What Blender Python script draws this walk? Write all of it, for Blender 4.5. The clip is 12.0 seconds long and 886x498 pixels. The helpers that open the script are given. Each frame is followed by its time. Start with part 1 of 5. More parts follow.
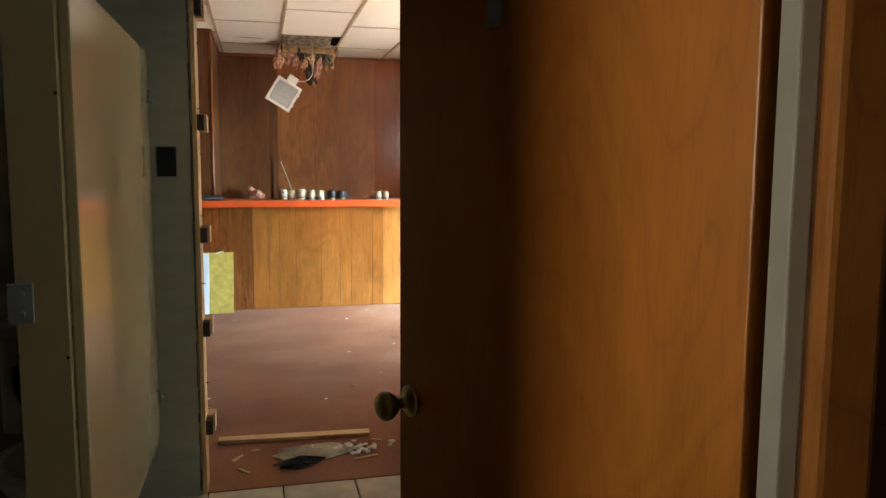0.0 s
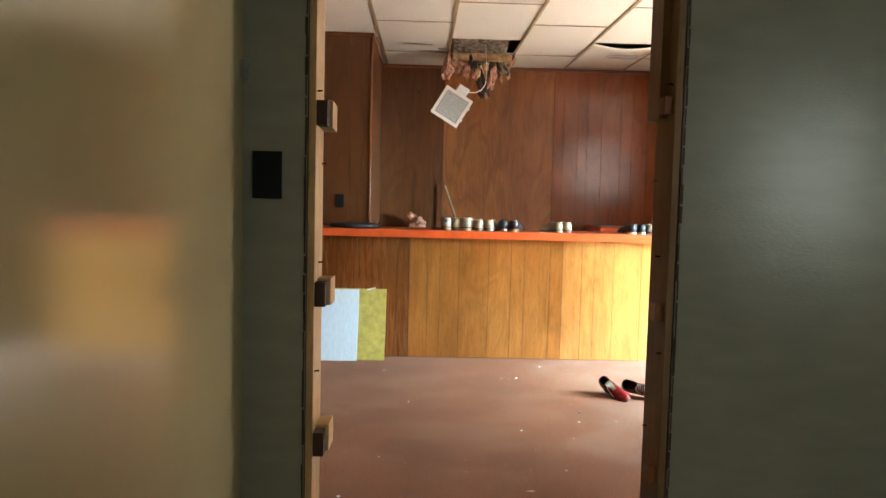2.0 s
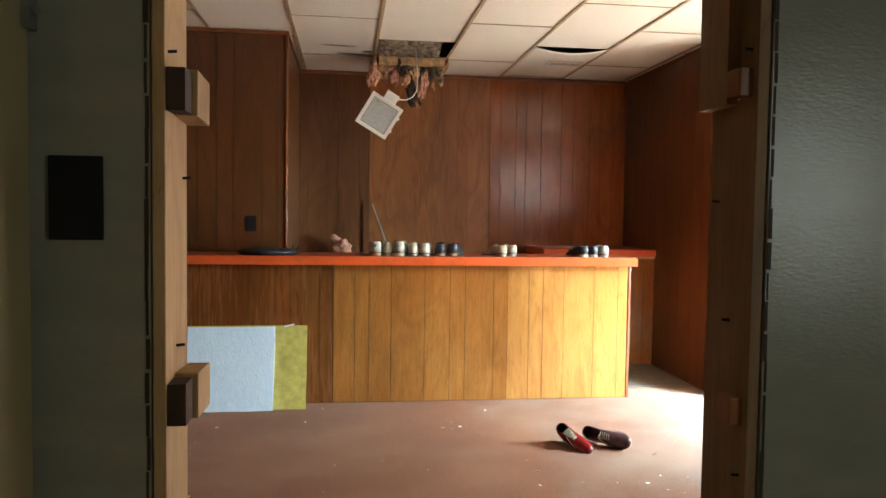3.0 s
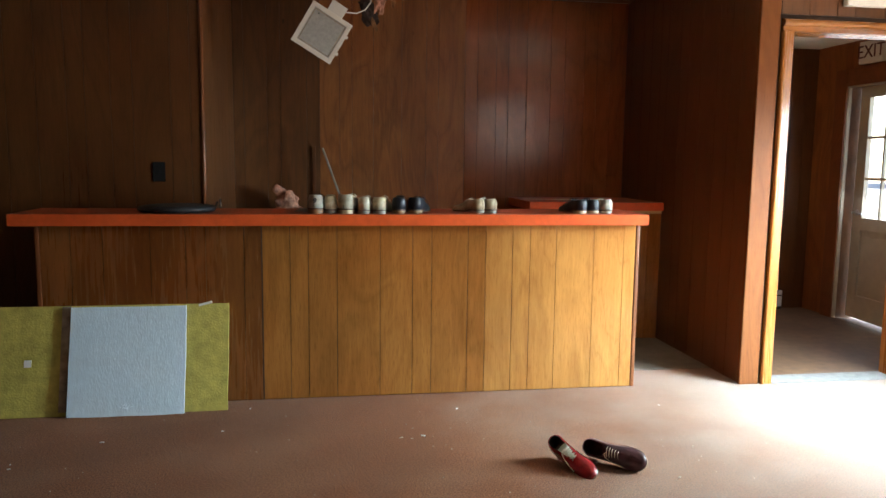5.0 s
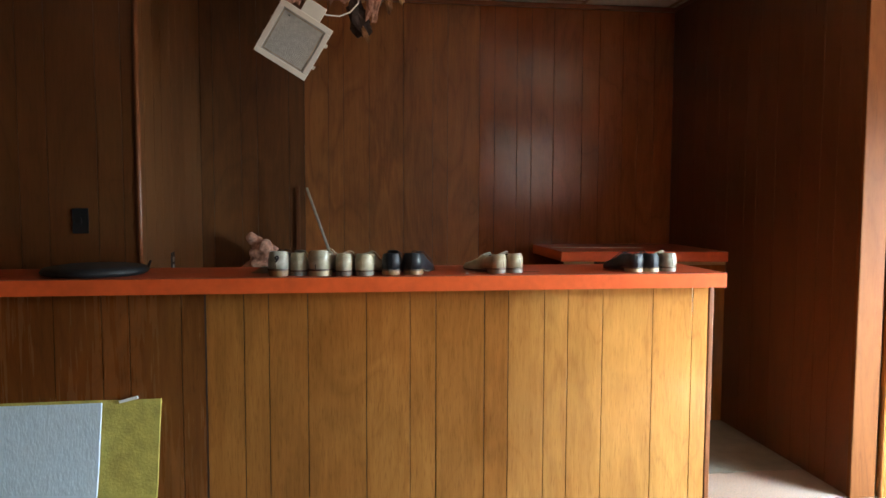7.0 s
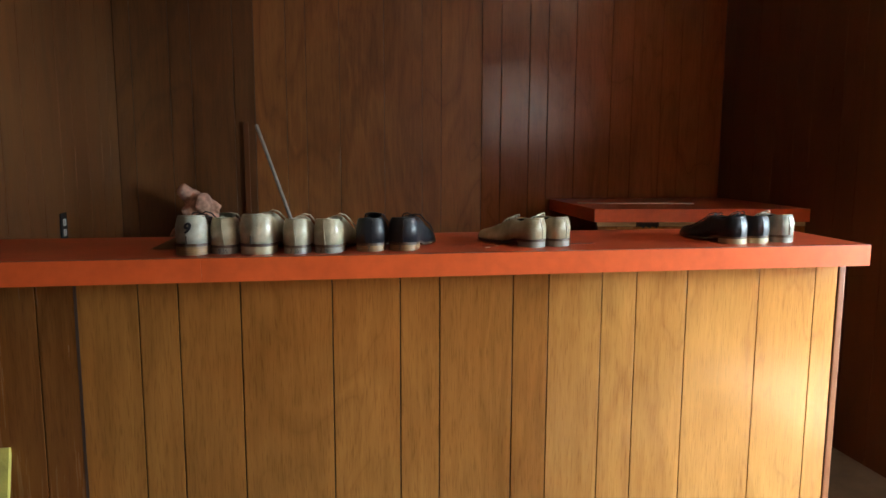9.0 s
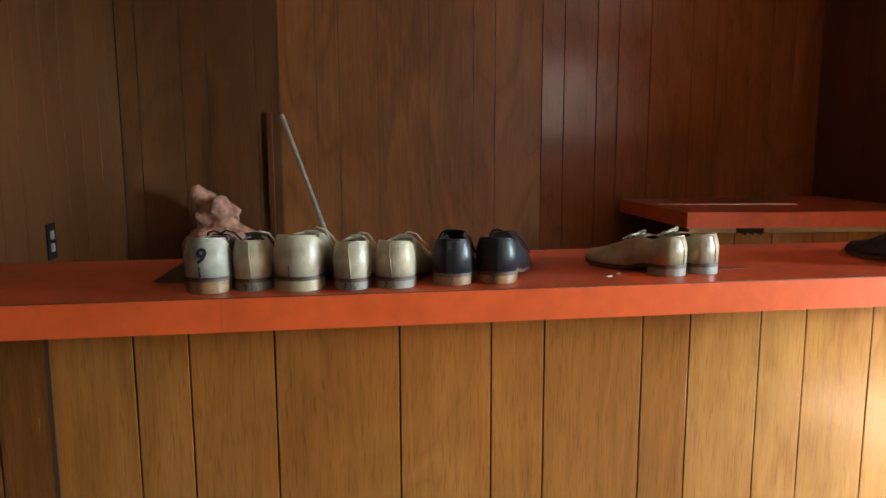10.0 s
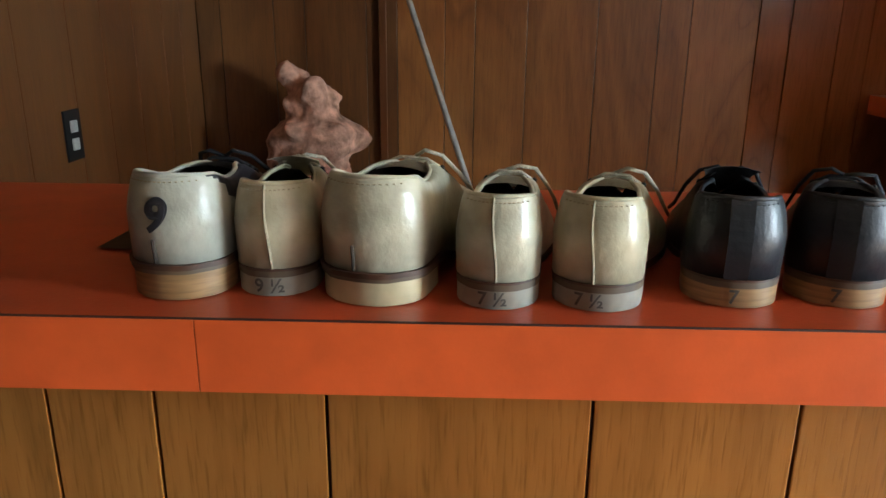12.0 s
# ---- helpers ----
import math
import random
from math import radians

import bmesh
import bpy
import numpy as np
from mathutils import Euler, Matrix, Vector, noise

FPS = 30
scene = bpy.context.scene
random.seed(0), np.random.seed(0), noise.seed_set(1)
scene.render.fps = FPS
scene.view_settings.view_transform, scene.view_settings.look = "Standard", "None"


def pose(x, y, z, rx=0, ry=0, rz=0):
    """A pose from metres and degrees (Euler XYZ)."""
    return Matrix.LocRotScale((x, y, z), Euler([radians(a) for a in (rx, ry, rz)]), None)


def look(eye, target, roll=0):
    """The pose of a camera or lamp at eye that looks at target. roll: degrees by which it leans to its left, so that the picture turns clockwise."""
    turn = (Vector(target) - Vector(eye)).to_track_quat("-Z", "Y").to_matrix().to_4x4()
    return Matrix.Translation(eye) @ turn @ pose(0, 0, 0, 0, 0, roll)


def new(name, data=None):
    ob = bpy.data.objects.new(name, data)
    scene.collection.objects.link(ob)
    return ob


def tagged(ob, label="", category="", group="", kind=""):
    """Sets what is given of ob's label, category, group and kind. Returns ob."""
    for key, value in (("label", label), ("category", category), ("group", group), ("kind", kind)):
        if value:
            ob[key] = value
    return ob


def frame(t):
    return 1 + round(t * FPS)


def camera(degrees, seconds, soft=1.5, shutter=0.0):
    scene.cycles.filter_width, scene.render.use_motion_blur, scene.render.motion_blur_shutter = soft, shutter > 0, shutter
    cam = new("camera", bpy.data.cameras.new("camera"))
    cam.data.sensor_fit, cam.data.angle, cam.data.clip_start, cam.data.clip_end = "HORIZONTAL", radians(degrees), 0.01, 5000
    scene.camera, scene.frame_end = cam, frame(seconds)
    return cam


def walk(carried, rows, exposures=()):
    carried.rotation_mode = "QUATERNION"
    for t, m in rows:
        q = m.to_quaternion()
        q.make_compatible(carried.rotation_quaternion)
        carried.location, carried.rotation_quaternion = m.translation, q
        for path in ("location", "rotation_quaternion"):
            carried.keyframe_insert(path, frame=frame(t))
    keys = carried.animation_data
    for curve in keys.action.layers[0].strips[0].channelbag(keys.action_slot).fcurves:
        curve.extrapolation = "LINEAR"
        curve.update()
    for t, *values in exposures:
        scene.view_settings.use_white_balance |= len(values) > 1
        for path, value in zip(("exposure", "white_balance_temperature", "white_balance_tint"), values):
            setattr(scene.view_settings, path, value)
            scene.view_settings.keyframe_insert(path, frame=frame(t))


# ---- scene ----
cam = camera(62.0, 12.0)
PATH = [
    (0, (0.48, 0.267, 1.334), (0.961, 2.196, 1.122), 0.3),
    (0.5, (0.489, 0.61, 1.341), (0.818, 2.572, 1.132), -0.3),
    (1, (0.529, 0.868, 1.335), (0.633, 2.855, 1.14), -1.1),
    (1.5, (0.549, 1.161, 1.352), (0.51, 3.154, 1.193), -0.5),
    (2, (0.514, 1.517, 1.323), (0.57, 3.511, 1.178), 1.4),
    (2.5, (0.467, 1.894, 1.357), (0.635, 3.882, 1.217), 0.0),
    (3, (0.501, 2.26, 1.348), (0.76, 4.241, 1.252), 0.8),
    (3.2, (0.517, 2.391, 1.361), (0.799, 4.368, 1.247), 1.3),
    (4.8, (0.72, 3.304, 1.315), (1.05, 5.263, 1.079), 0.6),
    (5, (0.761, 3.37, 1.34), (1.072, 5.332, 1.102), 0.7),
    (5.5, (0.799, 3.602, 1.328), (1.106, 5.564, 1.09), 1.1),
    (6, (0.781, 3.895, 1.342), (1.147, 5.854, 1.177), 0.1),
    (6.5, (0.841, 4.108, 1.359), (1.22, 6.066, 1.215), -0.9),
    (7, (0.967, 4.415, 1.365), (1.232, 6.392, 1.226), 0.2),
    (7.2, (0.988, 4.515, 1.365), (1.234, 6.493, 1.205), 0.7),
    (8.8, (0.985, 5.392, 1.327), (1.333, 7.337, 1.018), -0.8),
    (9, (1.03, 5.501, 1.319), (1.354, 7.455, 1.047), 0.2),
    (9.5, (1.045, 5.77, 1.311), (1.297, 7.735, 1.04), 1.9),
    (10, (0.937, 6.07, 1.321), (1.224, 8.028, 1.028), -0.2),
    (10.5, (0.895, 6.278, 1.309), (1.196, 8.226, 0.97), 0.4),
    (11, (0.962, 6.542, 1.286), (1.046, 8.497, 0.87), 0.2),
    (11.5, (1.001, 6.719, 1.276), (0.942, 8.654, 0.775), 0.4),
    (12, (0.936, 6.876, 1.262), (0.884, 8.787, 0.673), 0.5),
]
walk(cam, [(t, look(eye, target, roll)) for t, eye, target, roll in PATH],
     exposures=[(0.0, 5.5), (2.2, 5.5), (3.1, 5.05), (4.6, 4.3), (7.0, 4.3), (9.0, 4.2), (10.5, 4.55), (12.0, 4.55)])

# ---- world, sun, window light ----
world = bpy.data.worlds.new("world")
scene.world = world
world.use_nodes = True
wn = world.node_tree
sky = wn.nodes.new("ShaderNodeTexSky")
sky.sky_type, sky.sun_disc = "NISHITA", False
sky.sun_elevation, sky.sun_rotation = radians(59), radians(93)
wn.nodes["Background"].inputs["Strength"].default_value = 0.06
wn.links.new(sky.outputs["Color"], wn.nodes["Background"].inputs["Color"])


def lamp(name, kind, m, energy, color=(1, 1, 1), size=(1, 1), angle=0.5):
    data = bpy.data.lights.new(name, kind)
    data.energy, data.color = energy, color
    if kind == "AREA":
        data.shape, data.size, data.size_y = "RECTANGLE", size[0], size[1]
    if kind == "SUN":
        data.angle = radians(angle)
    ob = new(name, data)
    ob.matrix_world = m
    return ob


SUN_FROM = Vector((1.35, -0.08, 2.3))
lamp("sun", "SUN", look(SUN_FROM, (0, 0, 0)), 5.0, (1, 0.95, 0.86))
# daylight entering by the hall window, the entrance door, the transom, the washroom window and the corridor window
lamp("window_light", "AREA", look((4.50, 6.34, 1.15), (3.5, 6.82, 0.12)), 9.8, (0.68, 0.88, 1.0), (0.62, 1.6)).data.spread = radians(112)
# added fill lamp aimed at the ceiling, in place of bounce from outside
lamp("window_bounce", "AREA", look((4.50, 6.0, 0.9), (2.6, 6.3, 2.65)), 1.05, (1.0, 0.97, 0.90), (1.2, 0.9)).data.spread = radians(120)
lamp("door_light", "AREA", look((5.12, 8.70, 1.4), (4.0, 8.5, 0.7)), 0.5, (0.88, 0.95, 1.0), (0.75, 1.1))
lamp("transom_light", "AREA", look((3.7, 3.5, 1.86), (2.2, 9.4, 1.5)), 0.27, (1.0, 0.94, 0.84), (1.0, 0.9))
lamp("washroom_light", "AREA", look((2.5, 1.37, 1.45), (1.0, 2.0, 1.2)), 0.195, (0.88, 1.0, 0.90), (0.5, 0.6))
lamp("corridor_light", "AREA", look((-1.87, 0.0, 1.6), (0.9, 1.2, 1.15)), 0.52, (1.0, 0.92, 0.80), (0.75, 0.9))

# ---- materials ----


def material(name, color, rough=0.6, metal=0.0, vary=0.12, scale=8.0, bump=0.0, bump_scale=60.0, spec=0.5, coat=0.0,
             stretch=(1, 1, 1), second=None, blotch=0.0, blotch_scale=1.5, coat_rough=0.15):
    """Base colour with grain at a fine scale and blotches at a coarse one."""
    m = bpy.data.materials.new(name)
    m.use_nodes = True
    t = m.node_tree
    n, ln = t.nodes, t.links
    b = n["Principled BSDF"]
    tex = n.new("ShaderNodeTexCoord")
    mp = n.new("ShaderNodeMapping")
    mp.inputs["Scale"].default_value = stretch
    ln.new(tex.outputs["Object"], mp.inputs["Vector"])
    noi = n.new("ShaderNodeTexNoise")
    noi.inputs["Scale"].default_value, noi.inputs["Detail"].default_value = scale, 5
    ln.new(mp.outputs["Vector"], noi.inputs["Vector"])
    ramp = n.new("ShaderNodeValToRGB")
    lo = second if second else tuple(c * (1 - vary * 2) for c in color)
    hi = tuple(min(1, c * (1 + vary)) for c in color)
    ramp.color_ramp.elements[0].position, ramp.color_ramp.elements[1].position = 0.3, 0.7
    ramp.color_ramp.elements[0].color, ramp.color_ramp.elements[1].color = (*lo, 1), (*hi, 1)
    ln.new(noi.outputs["Fac"], ramp.inputs["Fac"])
    out = ramp.outputs["Color"]
    if blotch:
        big = n.new("ShaderNodeTexNoise")
        big.inputs["Scale"].default_value, big.inputs["Detail"].default_value = blotch_scale, 3
        ln.new(tex.outputs["Object"], big.inputs["Vector"])
        mix = n.new("ShaderNodeMix")
        mix.data_type, mix.blend_type = "RGBA", "MULTIPLY"
        mr = n.new("ShaderNodeMapRange")
        mr.inputs["From Min"].default_value, mr.inputs["From Max"].default_value = 0.35, 0.65
        mr.inputs["To Min"].default_value, mr.inputs["To Max"].default_value = 0, blotch
        ln.new(big.outputs["Fac"], mr.inputs["Value"])
        ln.new(mr.outputs["Result"], mix.inputs["Factor"])
        ln.new(out, mix.inputs["A"])
        mix.inputs["B"].default_value = (0.45, 0.42, 0.38, 1)
        out = mix.outputs["Result"]
    ln.new(out, b.inputs["Base Color"])
    b.inputs["Roughness"].default_value, b.inputs["Metallic"].default_value = rough, metal
    b.inputs["Specular IOR Level"].default_value = spec
    b.inputs["Coat Weight"].default_value, b.inputs["Coat Roughness"].default_value = coat, coat_rough
    if bump:
        fine = n.new("ShaderNodeTexNoise")
        fine.inputs["Scale"].default_value, fine.inputs["Detail"].default_value = bump_scale, 4
        ln.new(mp.outputs["Vector"], fine.inputs["Vector"])
        bp = n.new("ShaderNodeBump")
        bp.inputs["Strength"].default_value, bp.inputs["Distance"].default_value = bump, 0.01
        ln.new(fine.outputs["Fac"], bp.inputs["Height"])
        ln.new(bp.outputs["Normal"], b.inputs["Normal"])
    return m


def veneer(name, light, dark, rough=0.3, along="Z", spec=0.5, knots=True, streak=0.7, cloud=0.35, figure=0.55, rings_n=5.0, boards=1.0, pores=0.3, red=0.3):
    """Wood veneer: flame figure, streaks and open pores run along it. boards: how far each board takes a cut of its own."""
    m = bpy.data.materials.new(name)
    m.use_nodes = True
    t = m.node_tree
    n, ln = t.nodes, t.links
    b = n["Principled BSDF"]

    def math_node(op, a, c, d=None):
        q = n.new("ShaderNodeMath")
        q.operation = op
        for k, v in enumerate((a, c, d)):
            if v is None:
                continue
            if isinstance(v, (int, float)):
                q.inputs[k].default_value = v
            else:
                ln.new(v, q.inputs[k])
        return q.outputs[0]

    tex = n.new("ShaderNodeTexCoord")
    info = n.new("ShaderNodeObjectInfo")
    isl = n.new("ShaderNodeNewGeometry")
    own = math_node("ADD", info.outputs["Random"], isl.outputs["Random Per Island"])
    far = n.new("ShaderNodeVectorMath")
    far.operation = "SCALE"
    far.inputs[0].default_value = (7.3 * boards, 3.1 * boards, 9.7 * boards)
    ln.new(own, far.inputs["Scale"])
    add = n.new("ShaderNodeVectorMath")
    ln.new(tex.outputs["Object"], add.inputs[0])
    ln.new(far.outputs["Vector"], add.inputs[1])

    def grain(scale, squeeze, detail, distortion=0.0):
        mp = n.new("ShaderNodeMapping")
        mp.inputs["Scale"].default_value = {"Z": (1, 1, squeeze), "X": (squeeze, 1, 1), "Y": (1, squeeze, 1)}[along]
        ln.new(add.outputs["Vector"], mp.inputs["Vector"])
        q = n.new("ShaderNodeTexNoise")
        q.inputs["Scale"].default_value, q.inputs["Detail"].default_value, q.inputs["Distortion"].default_value = scale, detail, distortion
        ln.new(mp.outputs["Vector"], q.inputs["Vector"])
        return q.outputs["Fac"]

    def spread(v, lo, hi, to_lo=0.0, to_hi=1.0):
        q = n.new("ShaderNodeMapRange")
        for k, x in (("From Min", lo), ("From Max", hi), ("To Min", to_lo), ("To Max", to_hi)):
            q.inputs[k].default_value = x
        ln.new(v, q.inputs["Value"])
        return q.outputs["Result"]

    flame = math_node("PINGPONG", math_node("MULTIPLY", grain(3.0, 0.28, 3.0, 1.1), rings_n * 2), 0.5)
    flame = math_node("MULTIPLY", flame, 2.0)
    fine = spread(grain(85, 0.05, 5), 0.34, 0.66)
    line = spread(flame, 0.0, 0.1, 1.0, 0.0)
    drift = spread(grain(2.1, 0.45, 4), 0.33, 0.67)
    hair = spread(grain(300, 0.06, 2), 0.52, 0.74)
    tone = math_node("MULTIPLY_ADD", flame, figure * 0.5, 0.5 - figure * 0.25 - streak * 0.25 - cloud * 0.5 - 0.06 * boards)
    tone = math_node("MULTIPLY_ADD", fine, streak * 0.5, tone)
    tone = math_node("MULTIPLY_ADD", drift, cloud, tone)
    tone = math_node("MULTIPLY_ADD", own, 0.06 + 0.06 * boards, tone)
    ramp = n.new("ShaderNodeValToRGB")
    e = ramp.color_ramp.elements
    e[0].position, e[1].position = 0.1, 0.95
    e[0].color, e[1].color = (*dark, 1), (*light, 1)
    ln.new(tone, ramp.inputs["Fac"])
    out = ramp.outputs["Color"]

    def tint(fac, colour, mode):
        nonlocal out
        q = n.new("ShaderNodeMix")
        q.data_type, q.blend_type = "RGBA", mode
        ln.new(fac, q.inputs["Factor"])
        ln.new(out, q.inputs["A"])
        q.inputs["B"].default_value = (*colour, 1)
        out = q.outputs["Result"]

    tint(spread(grain(1.3, 0.6, 3), 0.4, 0.66, 0.0, red), (0.86, 0.60, 0.44), "MULTIPLY")
    tint(math_node("MULTIPLY", line, math_node("MULTIPLY", drift, 0.55 * figure)), (0.42, 0.30, 0.22), "MULTIPLY")
    tint(math_node("MULTIPLY", hair, pores), (0.30, 0.22, 0.16), "MULTIPLY")
    if knots:
        kn = n.new("ShaderNodeTexVoronoi")
        kn.inputs["Scale"].default_value = 3.6
        mp3 = n.new("ShaderNodeMapping")
        mp3.inputs["Scale"].default_value = {"Z": (1, 1, 0.5), "X": (0.5, 1, 1), "Y": (1, 0.5, 1)}[along]
        ln.new(add.outputs["Vector"], mp3.inputs["Vector"])
        ln.new(mp3.outputs["Vector"], kn.inputs["Vector"])
        tint(spread(kn.outputs["Distance"], 0.012, 0.045, 0.85, 0.0), tuple(c * 0.3 for c in dark), "MIX")
    ln.new(out, b.inputs["Base Color"])
    ln.new(math_node("MULTIPLY_ADD", fine, 0.05, math_node("MULTIPLY_ADD", drift, 0.06, rough - 0.05)), b.inputs["Roughness"])
    b.inputs["Specular IOR Level"].default_value = spec
    bp = n.new("ShaderNodeBump")
    bp.inputs["Strength"].default_value, bp.inputs["Distance"].default_value = 0.05, 0.002
    ln.new(math_node("SUBTRACT", fine, hair), bp.inputs["Height"])
    ln.new(bp.outputs["Normal"], b.inputs["Normal"])
    return m


def glow(name, color, strength):
    m = bpy.data.materials.new(name)
    m.use_nodes = True
    b = m.node_tree.nodes["Principled BSDF"]
    b.inputs["Base Color"].default_value = (*color, 1)
    b.inputs["Emission Color"].default_value = (*color, 1)
    b.inputs["Emission Strength"].default_value = strength
    return m


# counter sheets differ in tone, graded further to carry the window light's falloff
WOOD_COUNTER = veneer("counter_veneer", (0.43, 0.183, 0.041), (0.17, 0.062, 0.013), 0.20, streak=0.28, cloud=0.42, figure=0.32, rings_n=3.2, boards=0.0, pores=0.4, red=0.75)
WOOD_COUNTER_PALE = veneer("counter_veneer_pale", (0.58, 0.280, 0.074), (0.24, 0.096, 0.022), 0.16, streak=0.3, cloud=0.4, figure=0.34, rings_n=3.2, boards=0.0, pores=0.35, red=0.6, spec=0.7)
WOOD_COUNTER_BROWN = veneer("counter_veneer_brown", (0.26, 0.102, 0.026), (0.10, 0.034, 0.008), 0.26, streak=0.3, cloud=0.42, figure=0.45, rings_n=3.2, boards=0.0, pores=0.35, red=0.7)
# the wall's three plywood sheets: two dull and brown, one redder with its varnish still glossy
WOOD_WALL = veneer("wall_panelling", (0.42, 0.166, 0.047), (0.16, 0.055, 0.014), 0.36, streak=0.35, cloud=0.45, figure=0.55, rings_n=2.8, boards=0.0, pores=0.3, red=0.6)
# left sheet: the same veneer dimmed, light falloff put into its colour
WOOD_WALL_DIM = veneer("wall_panelling_dim", (0.19, 0.074, 0.021), (0.07, 0.024, 0.008), 0.36, streak=0.35, cloud=0.42, figure=0.5, rings_n=2.8, boards=0.0, pores=0.3, red=0.4)
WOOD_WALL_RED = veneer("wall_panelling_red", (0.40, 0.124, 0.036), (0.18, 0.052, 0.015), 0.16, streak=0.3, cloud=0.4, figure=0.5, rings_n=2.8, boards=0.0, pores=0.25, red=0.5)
# red sheet's veneer scaled down, shade on the return wall put into colour
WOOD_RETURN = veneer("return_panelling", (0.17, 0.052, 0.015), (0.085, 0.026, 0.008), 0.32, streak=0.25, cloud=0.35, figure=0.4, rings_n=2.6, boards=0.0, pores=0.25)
# closet veneer dimmed further, standing in for the hall's unlit left end
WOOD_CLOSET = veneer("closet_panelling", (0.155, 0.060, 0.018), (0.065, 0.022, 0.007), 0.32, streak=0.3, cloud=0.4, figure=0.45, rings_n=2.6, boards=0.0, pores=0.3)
WOOD_TRIM = veneer("door_trim", (0.36, 0.14, 0.028), (0.23, 0.078, 0.015), 0.25, knots=False)
WOOD_TRIM_X = veneer("door_head_trim", (0.36, 0.14, 0.028), (0.23, 0.078, 0.015), 0.25, along="X", knots=False)
WOOD_CAP = veneer("wall_end_board", (0.25, 0.085, 0.028), (0.16, 0.05, 0.016), 0.38, knots=False, streak=0.2)
WOOD_DOOR = veneer("brown_door_veneer", (0.50, 0.165, 0.018), (0.26, 0.075, 0.008), 0.36, knots=False, spec=0.35, streak=0.2, figure=0.3, pores=0.2)
# pine darkened for the right jamb, its shade put into the colour
PINE_SHADED = veneer("shaded_pine", (0.34, 0.21, 0.095), (0.22, 0.125, 0.05), 0.6)
WOOD_DULL = veneer("dull_end_board", (0.20, 0.07, 0.02), (0.12, 0.04, 0.012), 0.6, knots=False, spec=0.15, streak=0.2)
PINE = veneer("raw_pine", (0.62, 0.42, 0.2), (0.42, 0.25, 0.1), 0.65, knots=True)
PINE_X = veneer("raw_pine_lying", (0.62, 0.44, 0.22), (0.42, 0.26, 0.11), 0.65, along="X", knots=True)
GROOVE = material("groove_dark", (0.05, 0.022, 0.01), 0.7)
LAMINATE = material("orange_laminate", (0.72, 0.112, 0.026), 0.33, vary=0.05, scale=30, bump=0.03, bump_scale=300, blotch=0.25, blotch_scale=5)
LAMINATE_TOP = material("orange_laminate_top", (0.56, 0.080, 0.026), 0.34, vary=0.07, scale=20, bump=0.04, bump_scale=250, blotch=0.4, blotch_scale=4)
SEAM = material("laminate_seam", (0.05, 0.015, 0.01), 0.6)
CARPET = material("brown_carpet", (0.30, 0.118, 0.050), 0.95, second=(0.090, 0.030, 0.012), scale=150, bump=0.35, bump_scale=420, spec=0.1, blotch=0.4, blotch_scale=1.1)
_t = CARPET.node_tree
_e = _t.nodes["Color Ramp"].color_ramp.elements
_e[0].position, _e[1].position = 0.36, 0.64
_b = _t.nodes["Principled BSDF"]
_b.inputs["Sheen Weight"].default_value, _b.inputs["Sheen Roughness"].default_value = 0.05, 0.5
_b.inputs["Sheen Tint"].default_value = (0.95, 0.92, 0.88, 1)
# trodden dust lying in long drifts
_c = _t.nodes.new("ShaderNodeTexCoord")
_m = _t.nodes.new("ShaderNodeMapping")
_m.inputs["Scale"].default_value = (0.9, 1.3, 1)
_n = _t.nodes.new("ShaderNodeTexNoise")
_n.inputs["Scale"].default_value, _n.inputs["Detail"].default_value = 1.6, 6
_r = _t.nodes.new("ShaderNodeMapRange")
_r.inputs["From Min"].default_value, _r.inputs["From Max"].default_value = 0.42, 0.75
_r.inputs["To Min"].default_value, _r.inputs["To Max"].default_value = 0.0, 0.18
_x = _t.nodes.new("ShaderNodeMix")
_x.data_type = "RGBA"
_x.inputs["B"].default_value = (0.40, 0.275, 0.175, 1)
_t.links.new(_c.outputs["Object"], _m.inputs["Vector"])
_t.links.new(_m.outputs["Vector"], _n.inputs["Vector"])
_t.links.new(_n.outputs["Fac"], _r.inputs["Value"])
_t.links.new(_r.outputs["Result"], _x.inputs["Factor"])
_t.links.new(_b.inputs["Base Color"].links[0].from_socket, _x.inputs["A"])
_t.links.new(_x.outputs["Result"], _b.inputs["Base Color"])
BAREFLOOR = material("bare_floor", (0.24, 0.20, 0.15), 0.7, vary=0.1, scale=12, bump=0.1, blotch=0.4, blotch_scale=3)
LOBBYFLOOR = material("lobby_vinyl", (0.13, 0.066, 0.031), 0.6, vary=0.15, scale=14, bump=0.05, blotch=0.5, blotch_scale=2.2)
# dust and window glow put into one colour, paler and greyer to the right
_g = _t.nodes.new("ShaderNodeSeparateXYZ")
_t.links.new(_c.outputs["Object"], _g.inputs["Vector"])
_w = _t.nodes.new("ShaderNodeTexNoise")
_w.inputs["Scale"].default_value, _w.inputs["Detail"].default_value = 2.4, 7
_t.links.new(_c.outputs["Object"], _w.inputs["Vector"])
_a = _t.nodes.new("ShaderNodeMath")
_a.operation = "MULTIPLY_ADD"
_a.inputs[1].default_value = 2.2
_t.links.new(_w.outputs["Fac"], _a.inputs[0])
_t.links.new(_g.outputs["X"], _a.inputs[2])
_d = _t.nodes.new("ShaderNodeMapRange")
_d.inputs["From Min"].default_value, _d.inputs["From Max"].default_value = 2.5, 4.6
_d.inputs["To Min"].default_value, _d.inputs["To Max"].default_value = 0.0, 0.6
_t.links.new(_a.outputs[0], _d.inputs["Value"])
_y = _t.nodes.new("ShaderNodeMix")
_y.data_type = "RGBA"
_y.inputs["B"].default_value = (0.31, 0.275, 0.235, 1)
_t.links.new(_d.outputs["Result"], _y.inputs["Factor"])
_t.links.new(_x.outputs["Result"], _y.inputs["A"])
